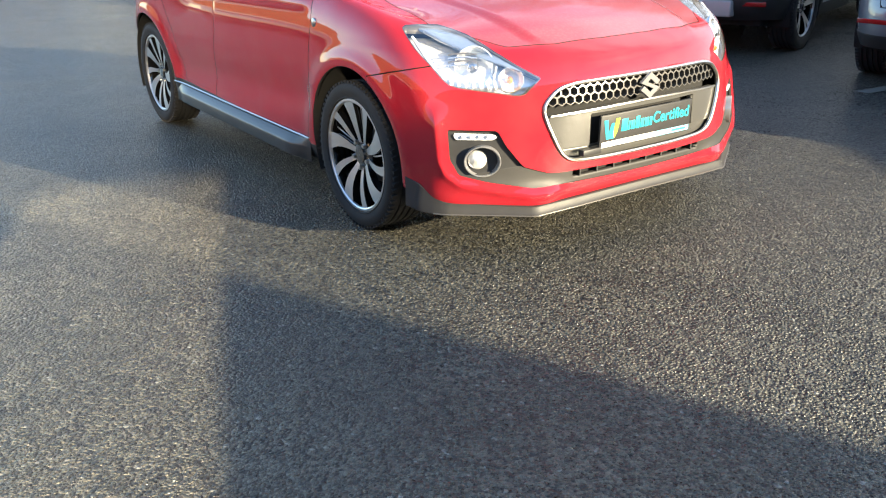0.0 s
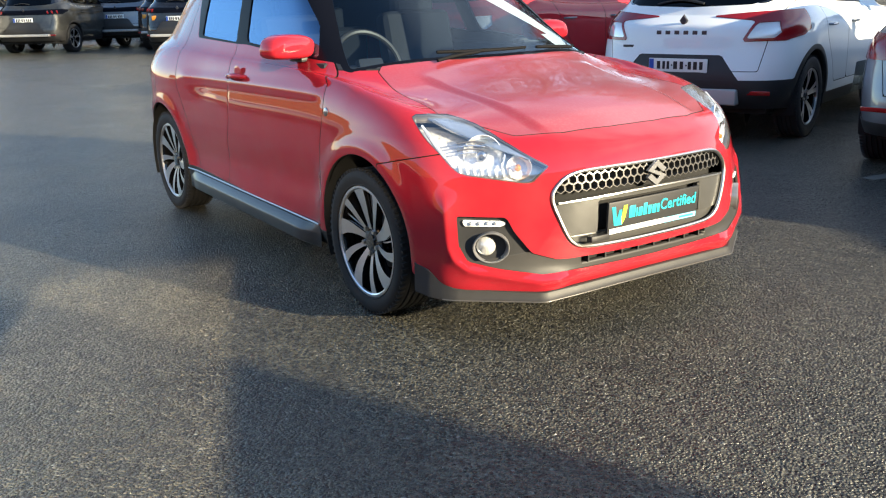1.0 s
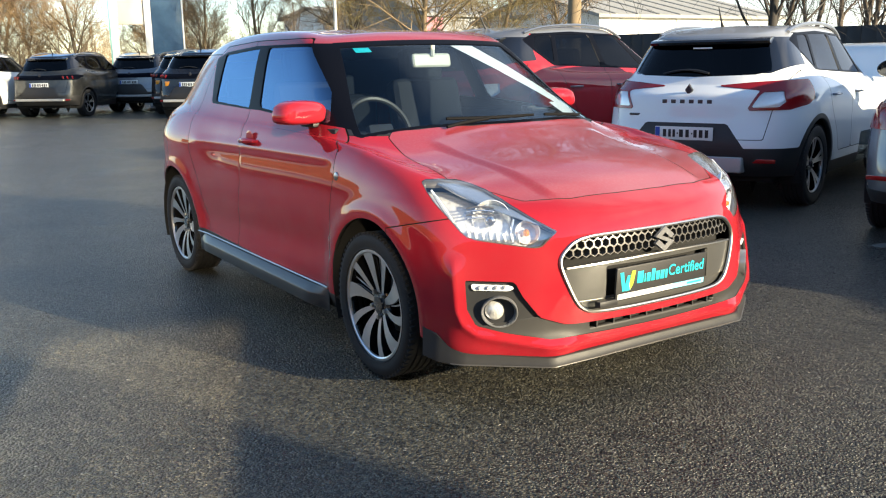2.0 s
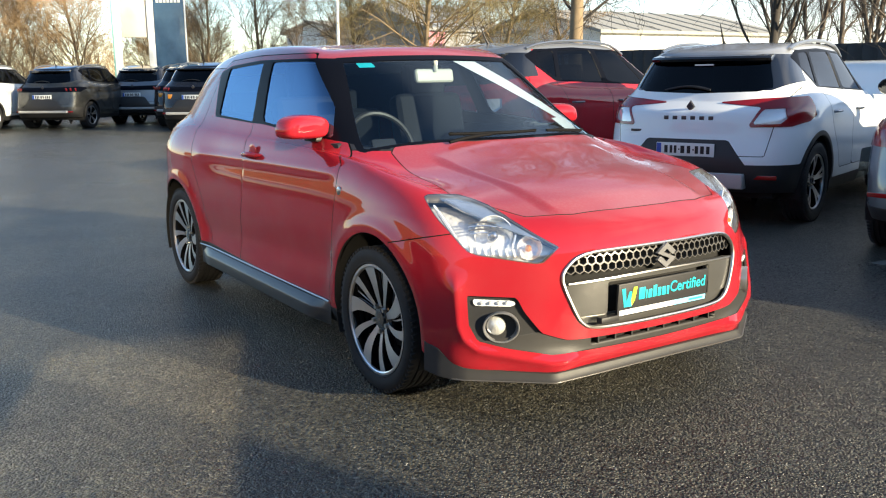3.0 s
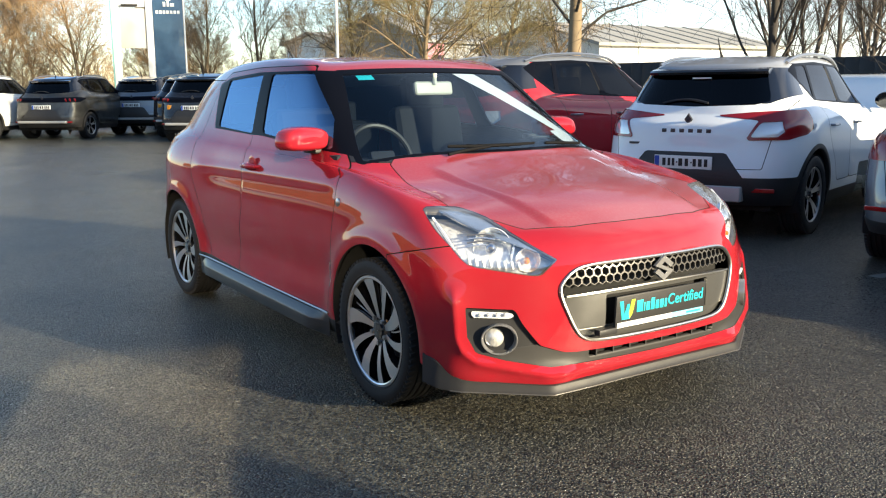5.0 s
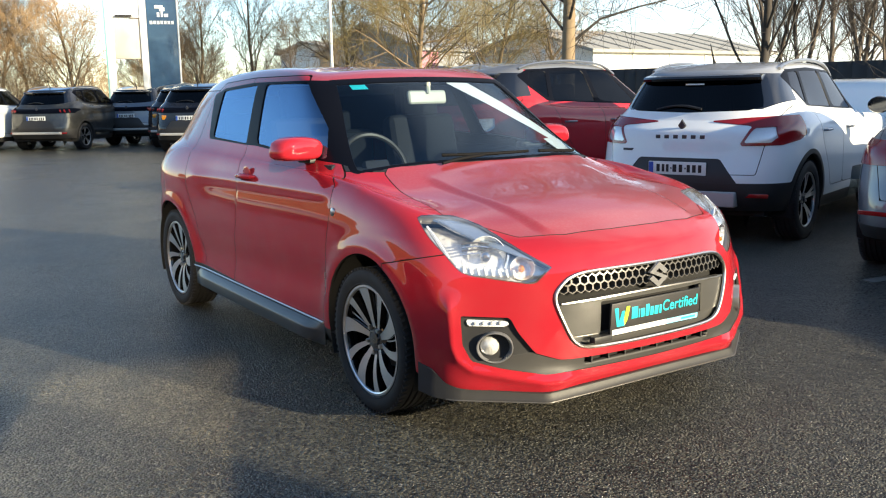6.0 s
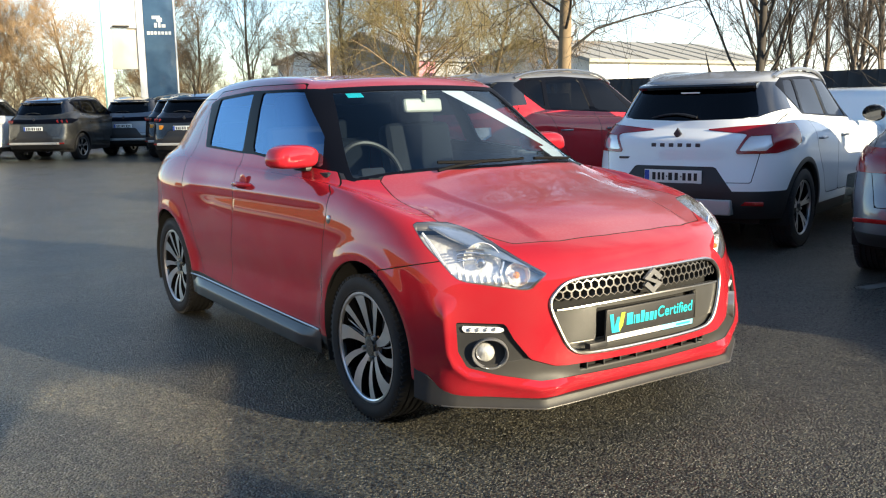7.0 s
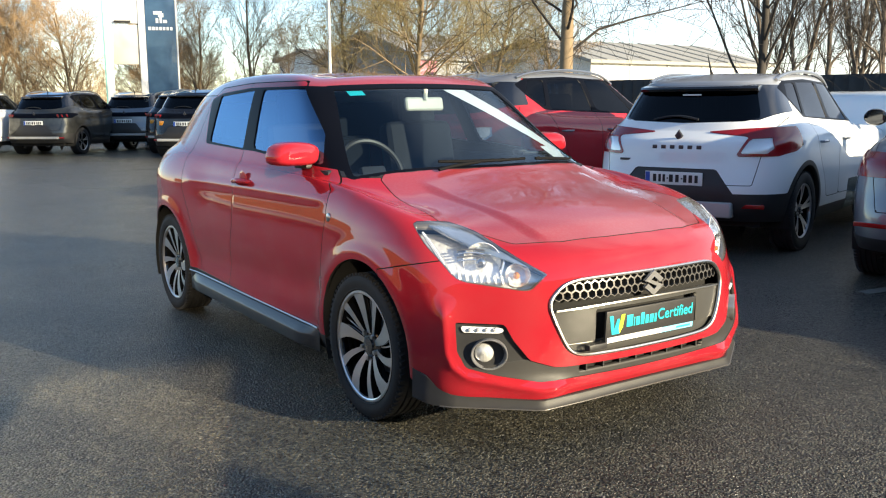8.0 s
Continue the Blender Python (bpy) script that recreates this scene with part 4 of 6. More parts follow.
        part("fog_bowl", lathe([(.060, -.02), (.045, -.052), (.001, -.058)], 40), GLOSS_BLACK, shell_b, m=dm @ Matrix.Diagonal((1, 1, .85, 1)))
        part("fog_lamp", lathe([(.001, .020), (.020, .017), (.032, .008), (.037, -.006), (.037, -.05)], 32), FOG_LENS, shell_b, "round fog lamp", m=dm @ Matrix.Translation((-.020 * s, -.022, .002)))
    for k in range(8):
        y = -.30 + k * .086
        part("intake_fin", box((.70, y, .280), (.735, y + .006, .312)), PLASTIC, car)

    # wheels and arch linings
    for x, front in ((0, True), (-2.45, False)):
        for s in (-1, 1):
            wheel(car, x, s * .757, s, .300, .226, .185, twin_spoke, .35 if front else .8)
            arch = lathe([(.352, .845), (.352, .47), (.05, .46)], 48)
            bmesh.ops.delete(arch, geom=[f for f in arch.faces if f.calc_center_median().z < -.13], context="FACES")
            part("arch_liner", arch, LINER_AND_SHADE, car, m=pose(x + (.015 if front else 0), 0, .31, 0, 0, 0 if s > 0 else 180))
    part("underbody", box((-2.9, -.68, .17), (.55, .68, .24), .03), LINER_AND_SHADE, car)

    # door mirrors
    for s in (-1, 1):
        bm = bmesh.new()
        bmesh.ops.create_uvsphere(bm, u_segments=32, v_segments=20, radius=1)
        for v in bm.verts:
            x, y, z = v.co
            sq = lambda t, p: math.copysign(abs(t) ** p, t)
            x, y, z = sq(x, .70), sq(y, .50), sq(z, .56)
            x = max(x, -.45)
            v.co = (x * .085, y * .122 - .008 * z, z * (.058 if z > 0 else .052) + (.004 * y - .012 * y * y if z > 0 else .003 * y) + .006)
        m = part("door_mirror", bm, RED, car, "red door mirror", m=pose(*((-.69, -.812, 1.040) if s < 0 else (-.80, .772, 1.046)), 0, 0, 0) @ Matrix.Diagonal((1, s, 1, 1)) @ pose(0, 0, 0, 0, 0, -12))
        part("mirror_base", box((-.05, -.150, -.060), (.045, -.045, -.040), .008), PLASTIC, m)
        part("mirror_stalk", box((-.04, -.175, -.062), (.03, -.11, -.030), .010), PLASTIC, m)
        part("mirror_glass", box((-.041, -.085, -.042), (-.0375, .085, .046), .002), CHROME, m)
        h, _ = cast(tree, (-.292, s * 2, .797), (0, -s, 0))
        part("side_repeater", lathe([(.001, .006), (.013, .005), (.019, .002), (.021, -.012)], 24), SATIN, car, "clear side repeater", m=pose(h.x, h.y, h.z, 0, 0, 0 if s > 0 else 180))
        for x, z in ((-1.29, .885),):
            h, _ = cast(tree, (x, s * 2, z), (0, -s, 0))
            hm = pose(h.x, h.y, h.z, 0, -3, 0) @ Matrix.Diagonal((1, s, 1, 1))
            bm = add_tube(bmesh.new(), [(.095, -.01, -.004), (.085, .02, -.002), (.05, .034, .002), (0, .038, .004), (-.05, .034, .002), (-.085, .02, -.002), (-.095, -.01, -.004)], [.008, .011, .013, .013, .013, .011, .008], 10)
            part("door_handle", bm, RED, car, "red grab handle", m=hm)
            part("handle_cup", lathe([(.055, .001), (.05, .003), (.03, .002), (.001, .0015)], 28), DARK_RED, car, m=hm)
            part("key_barrel", lathe([(.001, .012), (.009, .011), (.010, -.01)], 16), CHROME, car, m=pose(h.x - .105, h.y, h.z - .075, 0, 0, 0 if s > 0 else 180))

    # cabin
    lining, _ = core.split(lambda v: v[:, 2] - 1.30)
    lining.panel("headlining", CREAM, car, 0, "", 0, -.03)
    part("dashboard", box((-.95, -.62, .55), (-.30, .62, .93), .06, 3), CABIN, car)
    part("cabin_floor", box((-2.85, -.66, .24), (-.3, .66, .30)), CABIN, car)
    for s in (-1, 1):
        seat = part("front_seat", box((-1.42, s * .37 - .24, .45), (-.90, s * .37 + .24, .60), .06, 3), CABIN, car, "dark cloth front seat")
        part("seat_back", box((-.07, -.23, 0), (.07, .23, .60), .06, 3, m=pose(-1.38, s * .37, .58, 0, -14, 0)), CABIN, seat)
        part("headrest", box((-.05, -.13, 0), (.05, .13, .19), .04, 3, m=pose(-1.52, s * .37, 1.15, 0, -8, 0)), CABIN, seat)
        part("door_card", box((-2.2, s * .70 - .03, .35), (-.5, s * .70 + .03, .98), .02), CABIN, car)
        part("rear_headrest", box((-.04, -.12, 0), (.04, .12, .15), .03, 3, m=pose(-2.55, s * .33, 1.03)), CABIN, car)
    part("rear_bench", box((-2.62, -.6, .5), (-2.45, .6, 1.05), .05, 3), CABIN, car)
    part("steering_wheel", add_loop(bmesh.new(), [(0, .18 * math.cos(k * math.tau / 40), .18 * math.sin(k * math.tau / 40)) for k in range(40)], .014), PLASTIC, car, "black steering wheel", m=pose(-.80, -.34, .925, 0, -24, 0))
    part("steering_hub", box((-.02, -.07, -.05), (.03, .07, .05), .02, m=pose(-.78, -.34, .915, 0, -24, 0)), CABIN, car)
    part("rear_view_mirror", box((-.02, -.12, -.035), (.01, .12, .035), .02, 3, m=pose(-.83, 0, 1.270, 0, -10, 4)), CREAM, car, "cream rear-view mirror")
    part("mirror_stem", add_tube(bmesh.new(), [(-.82, 0, 1.29), (-.82, 0, 1.345)], .012), CREAM, car)

    # wipers
    def wiper(points):
        bm = bmesh.new()
        pts = []
        for x, y in points:
            h, n = cast(tree, (x + .045, y, 3), (0, 0, -1))
            pts.append(h + Vector((.004, 0, .014)))
        return add_tube(bm, pts, [.007, .008, .008, .007, .006][:len(pts)], 6)
    part("wiper", wiper([(-.30, -.30), (-.272, -.18), (-.26, -.06), (-.26, .06), (-.27, .17)]), WIPER, car, "black wiper")
    part("wiper", wiper([(-.275, .24), (-.29, .34), (-.31, .43), (-.34, .51), (-.38, .56)]), WIPER, car, "black wiper")
    part("wiper_arm", wiper([(-.235, -.34), (-.245, -.26), (-.25, -.18), (-.255, -.10)]), WIPER, car)
    part("roof_aerial", add_tube(bmesh.new(), [(-2.45, 0, 1.40), (-2.52, 0, 1.45), (-2.62, 0, 1.52)], [.010, .005, .003], 8), PLASTIC, car)

    # stickers behind the windscreen
    def sticker(name, pts, mat, label):
        """pts: (y, z) corners, laid on the glass"""
        bm = bmesh.new()
        rows = []
        (a, b, c, d) = [Vector((0, *p)) for p in pts]
        for i in range(9):
            row = []
            for j in range(4):
                p = a.lerp(b, i / 8).lerp(d.lerp(c, i / 8), j / 3)
                h, n = cast(tree, (2, p.y, p.z), (-1, 0, 0))
                row.append(bm.verts.new(h - n * .009 if n.x > 0 else h + n * .009))
            rows.append(row)
        for p, q in zip(rows, rows[1:]):
            for k in range(3):
                bm.faces.new((p[k], p[k + 1], q[k + 1], q[k]))
        return part(name, bm, mat, car, label)
    sticker("window_sticker", [(-.425, 1.342), (-.345, 1.344), (-.345, 1.322), (-.425, 1.320)], CYAN, "small cyan sticker behind the glass")
    sticker("windscreen_banner", [(.13, 1.350), (.27, 1.350), (.625, 1.035), (.575, 1.0)], PAPER, "white banner strip behind the glass")
    sticker("paper_disc", [(.44, 1.06), (.54, 1.06), (.565, .995), (.46, .995)], PAPER, "white paper disc behind the glass")
    return car


red_hatchback()


# ---- crossovers and other parked cars ----
SUV_RINGS = []
R = SUV_RINGS
ring(R, (.74, 0, .22), (.73, .3, .22), (.68, .55, .23), (.52, .78, .26), (.38, .85, .27), (-.4, .84, .24), (-1.4, .84, .24), (-2.2, .84, .24), (-2.65, .85, .27), (-3.15, .78, .30), (-3.30, .45, .30), (-3.31, 0, .30))
ring(R, (.80, 0, .33), (.79, .3, .33), (.73, .57, .33), (.56, .80, .36), (.38, .88, .38), (-.4, .87, .35), (-1.4, .87, .34), (-2.2, .87, .35), (-2.65, .885, .38), (-3.2, .80, .40), (-3.37, .45, .40), (-3.385, 0, .40))
ring(R, (.83, 0, .52), (.82, .3, .52), (.76, .58, .52), (.56, .81, .54), (.34, .89, .56), (-.4, .885, .54), (-1.4, .88, .52), (-2.2, .885, .54), (-2.65, .895, .58), (-3.18, .82, .58), (-3.385, .45, .57), (-3.40, 0, .57))
ring(R, (.80, 0, .74), (.79, .3, .74), (.72, .58, .73), (.52, .80, .74), (.30, .885, .76), (-.4, .885, .74), (-1.4, .875, .72), (-2.2, .88, .74), (-2.65, .893, .78), (-3.15, .82, .76), (-3.34, .45, .74), (-3.36, 0, .74))
ring(R, (.72, 0, .86), (.71, .3, .86), (.64, .57, .86), (.46, .76, .87), (.24, .86, .90), (-.4, .87, .92), (-1.4, .865, .92), (-2.2, .875, .94), (-2.65, .88, .96), (-3.13, .80, .94), (-3.32, .45, .92), (-3.34, 0, .92))
ring(R, (.60, 0, .92), (.59, .3, .92), (.52, .54, .92), (.38, .70, .94), (.16, .82, .98), (-.4, .84, 1.0), (-1.4, .83, 1.0), (-2.2, .845, 1.02), (-2.65, .85, 1.04), (-3.08, .77, 1.01), (-3.28, .45, .98), (-3.30, 0, .98))
ring(R, (.2, 0, 1.0), (.19, .3, .998), (.14, .5, .99), (.06, .64, .99), (-.1, .75, 1.02), (-.6, .79, 1.05), (-1.4, .79, 1.06), (-2.2, .80, 1.08), (-2.6, .80, 1.12), (-3.02, .73, 1.08), (-3.21, .45, 1.04), (-3.23, 0, 1.04))
ring(R, (-.35, 0, 1.06), (-.36, .3, 1.06), (-.42, .5, 1.055), (-.55, .66, 1.05), (-.72, .72, 1.06), (-1.0, .74, 1.08), (-1.6, .75, 1.10), (-2.2, .75, 1.12), (-2.6, .74, 1.18), (-2.98, .68, 1.14), (-3.17, .42, 1.10), (-3.19, 0, 1.10))
ring(R, (-1.05, 0, 1.46), (-1.06, .24, 1.457), (-1.1, .44, 1.45), (-1.16, .54, 1.44), (-1.25, .59, 1.45), (-1.4, .61, 1.465), (-1.8, .62, 1.48), (-2.3, .61, 1.475), (-2.6, .595, 1.46), (-2.84, .56, 1.41), (-2.97, .38, 1.405), (-3.0, 0, 1.405))
ring(R, (-1.3, 0, 1.515), (-1.31, .2, 1.513), (-1.35, .36, 1.50), (-1.42, .42, 1.505), (-1.5, .45, 1.515), (-1.62, .46, 1.522), (-1.95, .46, 1.53), (-2.3, .45, 1.525), (-2.55, .43, 1.515), (-2.75, .38, 1.485), (-2.86, .26, 1.47), (-2.89, 0, 1.47))
ring(R, (-1.6, 0, 1.55), (-1.62, 0, 1.55), (-1.65, 0, 1.551), (-1.7, 0, 1.552), (-1.8, 0, 1.552), (-1.9, 0, 1.552), (-2.05, 0, 1.552), (-2.25, 0, 1.548), (-2.4, 0, 1.545), (-2.5, 0, 1.542), (-2.55, 0, 1.541), (-2.6, 0, 1.54))


SKID = material("painted_silver_trim", (0.42, 0.42, 0.41), 0.42, 0.3, 0.1, 12)
CLEAR_LENS = material("clear_lamp_lens", (0.66, 0.65, 0.65), 0.12, 0.3, 0.1, 40, coat=1.0)


def crossover(name, label, paint, m, roof=None, lamp="c", sx=1.0, sy=1.0, sz=1.0, fine=(12, 9), plate_z=.70, badge_bars=True, glass_mat=None, group="", rails=True, cladding=True):
    """A five-door crossover seen mostly from behind; sx, sy, sz stretch the body."""
    roof, glass_mat = roof or paint, glass_mat or TINTED
    car = thing(name, label, "car", m, group)
    skin = loft(SUV_RINGS, *fine)
    k = np.array([sx, sy, sz])
    skin.v = skin.v * k
    skin.n = skin.n / k
    skin.n /= np.linalg.norm(skin.n, axis=1, keepdims=True)
    tree = skin_tree(skin)
    wr, wb = .345, -2.639 * sx

    def un(f):
        return lambda v: f(v / k)
    for x in (0, wb):
        _, skin = skin.split(both(disc(x, wr + .01, wr + .045), beyond(1, .5)))
    side, rear = beyond(1, .42), beyond(0, -2.5 * sx, -1)
    back, skin = skin.split(un(both(poly([(-.1, 1.105), (.50, 1.125), (.60, 1.15), (.585, 1.21), (.52, 1.375), (-.1, 1.385)], 1, 2, .004), lambda v: -2.62 - v[:, 0])))
    back.panel("rear_window", glass_mat, car, 0, "dark tinted rear window", 0, -.004)
    screen, skin = skin.split(un(lambda v: np.min([-.36 - .45 * v[:, 1] ** 2 - v[:, 0], .66 - (v[:, 2] - 1.06) * .42 - v[:, 1], 1.452 - v[:, 2], v[:, 0] + 1.3], 0)))
    screen.panel("windscreen", PANE, car, 0, "", 0, -.003)
    frame_f = un(both(poly([(-.64, 1.075), (-1.25, 1.455), (-2.0, 1.485), (-2.55, 1.462), (-2.72, 1.40), (-2.62, 1.30), (-2.40, 1.145), (-1.5, 1.105)], 0, 2), side))
    panes = ([(-.92, 1.10), (-1.30, 1.44), (-1.66, 1.455), (-1.56, 1.13)], [(-1.64, 1.13), (-1.74, 1.458), (-2.24, 1.455), (-2.30, 1.155)], [(-2.36, 1.17), (-2.30, 1.45), (-2.52, 1.44), (-2.60, 1.32)])
    for pts, nm in zip(panes, ("front_door_glass", "rear_door_glass", "quarter_glass")):
        g, skin = skin.split(un(both(poly(pts, 0, 2, .002), side)))
        g.pair(nm, glass_mat, car, depth=0, lift=-.005)
    fr, skin = skin.split(frame_f)
    fr.pair("window_surround", PILLAR, car, depth=.012)
    spoil, skin = skin.split(un(both(lambda v: np.min([-2.62 - v[:, 0] , v[:, 2] - 1.10], 0), lambda v: 1.425 - v[:, 2], lambda v: np.maximum(v[:, 2] - 1.375, np.minimum(v[:, 1] - .47 - .30 * (1.40 - v[:, 2]), v[:, 2] - 1.13 - .5 * np.clip(v[:, 1] - .6, 0, 1))))))
    spoil.panel("rear_spoiler", GLOSS_BLACK, car, 0, "black spoiler and rear screen surround", .01, .004)
    if lamp == "c":      # C-shaped lamps with a long inner bar
        pts = [(.24, 1.030), (.50, 1.055), (.86, 1.075), (.90, 1.02), (.87, .875), (.80, .842), (.52, .838), (.515, .850), (.585, .985), (.565, 1.000)]
        inner = [(.538, .858), (.604, .985), (.745, .992), (.775, .905), (.735, .862)]
    elif lamp == "claw":  # three claws in a black strip
        pts = [(-.1, 1.00), (.82, 1.02), (.88, .99), (.84, .90), (-.1, .90)]
        inner = None
    else:                # L-shaped saloon lamps
        pts = [(.42, 1.02), (.90, 1.035), (.93, .98), (.90, .85), (.42, .86)]
        inner = None
    region = un(both(poly(pts, 1, 2, .002), rear, lambda v: -2.78 - v[:, 0]))
    lamps, skin = skin.split(region)
    if inner:
        pale, lamps = lamps.split(un(poly(inner, 1, 2)))
        pale.pair("reversing_lamp", CLEAR_LENS, car, "clear lamp inside the red", .02, -.006)
    if lamp == "claw":
        lamps.panel("lamp_strip", PILLAR, car, 0, "gloss black lamp strip")
        for s in (-1, 1):
            for q in range(3):
                y = s * (.60 + .085 * q)
                h, _ = cast(tree, (-5, y * sy, .955 * sz), (1, 0, 0))
                part("lamp_claw", box((-.012, -.022, -.04), (.004, .022, .04), .008, m=Matrix.Translation(h) @ pose(0, 0, 0, 14 * s, 0, 0)), RED_LENS, car, "red lamp claw")
    else:
        lamps.pair("tail_lamp", RED_LENS, car, "red tail lamp", .02, .008)
    if cladding:
        clad, skin = skin.split(un(lambda v: np.max([.53 - .19 * np.clip((v[:, 0] + 2.9) / .3, 0, 1) - v[:, 2], np.where(v[:, 1] > .5, np.maximum(wr + .095 - np.hypot(v[:, 0] * sx, v[:, 2] * sz - wr), wr + .095 - np.hypot(v[:, 0] * sx - wb, v[:, 2] * sz - wr)), -1)], 0)))
        clad.panel("lower_cladding", PLASTIC, car, 0, "black lower cladding", .03, .006)
        recess, skin = skin.split(un(both(poly([(-.1, .725), (.36, .725), (.52, .52), (-.1, .52)], 1, 2, .003), rear)))
        recess.panel("plate_recess", PLASTIC, car, 0, "", .02, -.006)
    core = Shell(skin.v, skin.n, skin.f)
    # dark layer that paints the shade behind the panel gaps
    core.panel("gap_shade_layer", LINER_AND_SHADE, car, 0, depth=0, lift=-.016)
    gap = .003

    def take(nm, f, mat=paint, centre=False, lab=""):
        nonlocal skin
        f = un(f)
        piece, rest = skin.split(lambda v: f(v) - gap)
        _, skin = rest.split(lambda v: f(v) + gap)
        return piece.panel(nm, mat, car, 0, lab) if centre else piece.pair(nm, mat, car, lab)
    take("roof", lambda v: np.min([v[:, 2] - np.where(v[:, 0] < -2.6, 1.42, 1.462), -1.0 - v[:, 0]], 0), roof, True)
    take("tailgate", lambda v: np.min([-2.75 - v[:, 0], .66 + .18 * (v[:, 2] - .66) - v[:, 1], v[:, 2] - .60], 0), centre=True)
    take("front_door", both(poly([(-.55, .42), (-.50, 1.05), (-1.18, 1.5), (-1.72, 1.5), (-1.60, 1.1), (-1.62, .42)], 0, 2), side))
    take("rear_door", both(poly([(-1.62, .42), (-1.60, 1.1), (-1.72, 1.5), (-2.34, 1.5), (-2.38, 1.1), (-2.28, .85), (-2.1, .62), (-2.0, .42)], 0, 2), side))
    take("bonnet", both(lambda v: np.min([v[:, 0] + .36, .70 - v[:, 1], v[:, 2] - .90], 0)), centre=True)
    skin.panel("body", paint, car, 0)

    # plate, badge, wiper, lower lamps
    def on_back(y, z):
        return cast(tree, (-5, y * sy, z * sz), (1, 0, 0))[0]
    h = on_back(0, plate_z)
    number_plate(car, Matrix.Translation((h.x - .006, 0, h.z)) @ REARWARD)
    h = on_back(0, 1.0)
    bm = bmesh.new()
    for r, w in ((.055, 1.0), (.030, .7)):
        a = [bm.verts.new((r * math.sin(q * math.tau / 4) * w * .72, r * math.cos(q * math.tau / 4), .002)) for q in range(4)]
        b = [bm.verts.new((p.co.x * .8, p.co.y * .8, .014)) for p in a]
        for q in range(4):
            bm.faces.new((a[q], a[(q + 1) % 4], b[(q + 1) % 4], b[q]))
        bm.faces.new(b)
    part("badge", bm, BADGE_GREY, car, "dark badge", flat=20, m=Matrix.Translation(h + Vector((-.022, 0, 0))) @ REARWARD)
    if "amber" in label:
        h = on_back(.55, .80)
        part("sticker", box((-.012, -.055, -.05), (.004, .055, .05), .003, m=Matrix.Translation(h)), AMBER, car, "amber square sticker")
    if lamp == "c" and badge_bars:
        h = on_back(.0, 1.345)
        part("window_print", box((-.016, -.085, -.006), (-.010, .085, .006), .001, m=Matrix.Translation(h)), PLATE_WHITE, car, "white print on the rear window")
    if badge_bars:
        for q in range(6):
            h = on_back(-.20 + .08 * q, .905)
            part("badge_bar", box((-.004, -.021, -.016), (.002, .021, .016), .002, m=Matrix.Translation(h)), BADGE_GREY, car)
        h = on_back(.46, .79)
        part("badge_bar", box((-.004, -.075, -.010), (.002, .075, .010), .002, m=Matrix.Translation(h)), BADGE_GREY, car)
    blade_bm, rows = bmesh.new(), []
    for q in range(15):
        y = -.54 + 1.08 * q / 14
        h = on_back(y, 1.385)
        rows.append([blade_bm.verts.new(h + Vector(d)) for d in ((.04, 0, .045), (-.045, 0, .030), (-.060, 0, .012), (-.050, 0, -.010), (.02, 0, -.012))])
    for p, r in zip(rows, rows[1:]):
        for q in range(5):
            blade_bm.faces.new((p[q], p[(q + 1) % 5], r[(q + 1) % 5], r[q]))
    blade_bm.faces.new(rows[0])
    blade_bm.faces.new(rows[-1][::-1])
    part("spoiler_blade", blade_bm, GLOSS_BLACK, car, "gloss black spoiler blade", flat=40)
    part("rear_wiper", add_tube(bmesh.new(), [on_back(.30 - .06 * q, 1.135 + .03 * math.sin(q / 7 * math.pi)) + Vector((-.014, 0, 0)) for q in range(8)], [.005, .006, .007, .008, .010, .012, .012, .010], 6), PLASTIC, car)
    if cladding:
        for s in (-1, 1):
            h, n = cast(tree, (-5, s * .66 * sy, .43 * sz), (1, 0, 0))
            part("rear_reflector", box((-.02, -.10, -.018), (.01, .10, .018), .006, m=Matrix.Translation(h) @ pose(0, 0, 0, 0, 0, -12 * s)), RED_LENS, car, "red bumper reflector")
        bm = box((-3.42 * sx, -.52 if lamp == "c" else -.66, (.33 if lamp == "c" else .40) * sz), (-3.30 * sx, .52 if lamp == "c" else .66, .46 * sz), .02, 3)
        part("skid_plate", bm, SKID, car, "silver skid plate under the bumper")
    else:
        for s in (-1, 1):
            h, n = cast(tree, (-5, s * .66 * sy, .50 * sz), (1, 0, 0))
            part("rear_reflector", box((-.015, -.13, -.016), (.01, .13, .016), .006, m=Matrix.Translation(h) @ pose(0, 0, 0, 0, 0, -18 * s)), RED_LENS, car, "red bumper reflector")
            part("exhaust_pipe", lathe([(.030, -.02), (.036, -.02), (.038, .0), (.036, .10), (.030, .10), (.028, .0)], 24), CHROME, car, m=pose(-3.36 * sx, s * .50, .30 * sz, 0, 0, -90))
        low, _ = core.split(un(both(lambda v: .40 - v[:, 2], rear)))
        low.panel("rear_valance", PLASTIC, car, 0, "black rear valance", .02, .004)
    if rails:
        for s in (-1, 1):
            pts = []
            for q in range(15):
                x = -1.15 - 1.50 * q / 14
                h, _ = cast(tree, (x * sx, s * .585 * sy, 3), (0, 0, -1))
                pts.append(h + Vector((0, 0, .038 * math.sin(math.pi * (q + .3) / 14.6) ** .4 + .002)))
            part("roof_rail", add_tube(bmesh.new(), pts, .016, 8), SATIN, car, "silver roof rail")
    part("roof_aerial", add_tube(bmesh.new(), [(-2.62 * sx, 0, 1.52 * sz), (-2.66 * sx, 0, 1.565 * sz), (-2.74 * sx, 0, 1.70 * sz)], [.018, .010, .003], 8), PLASTIC, car)
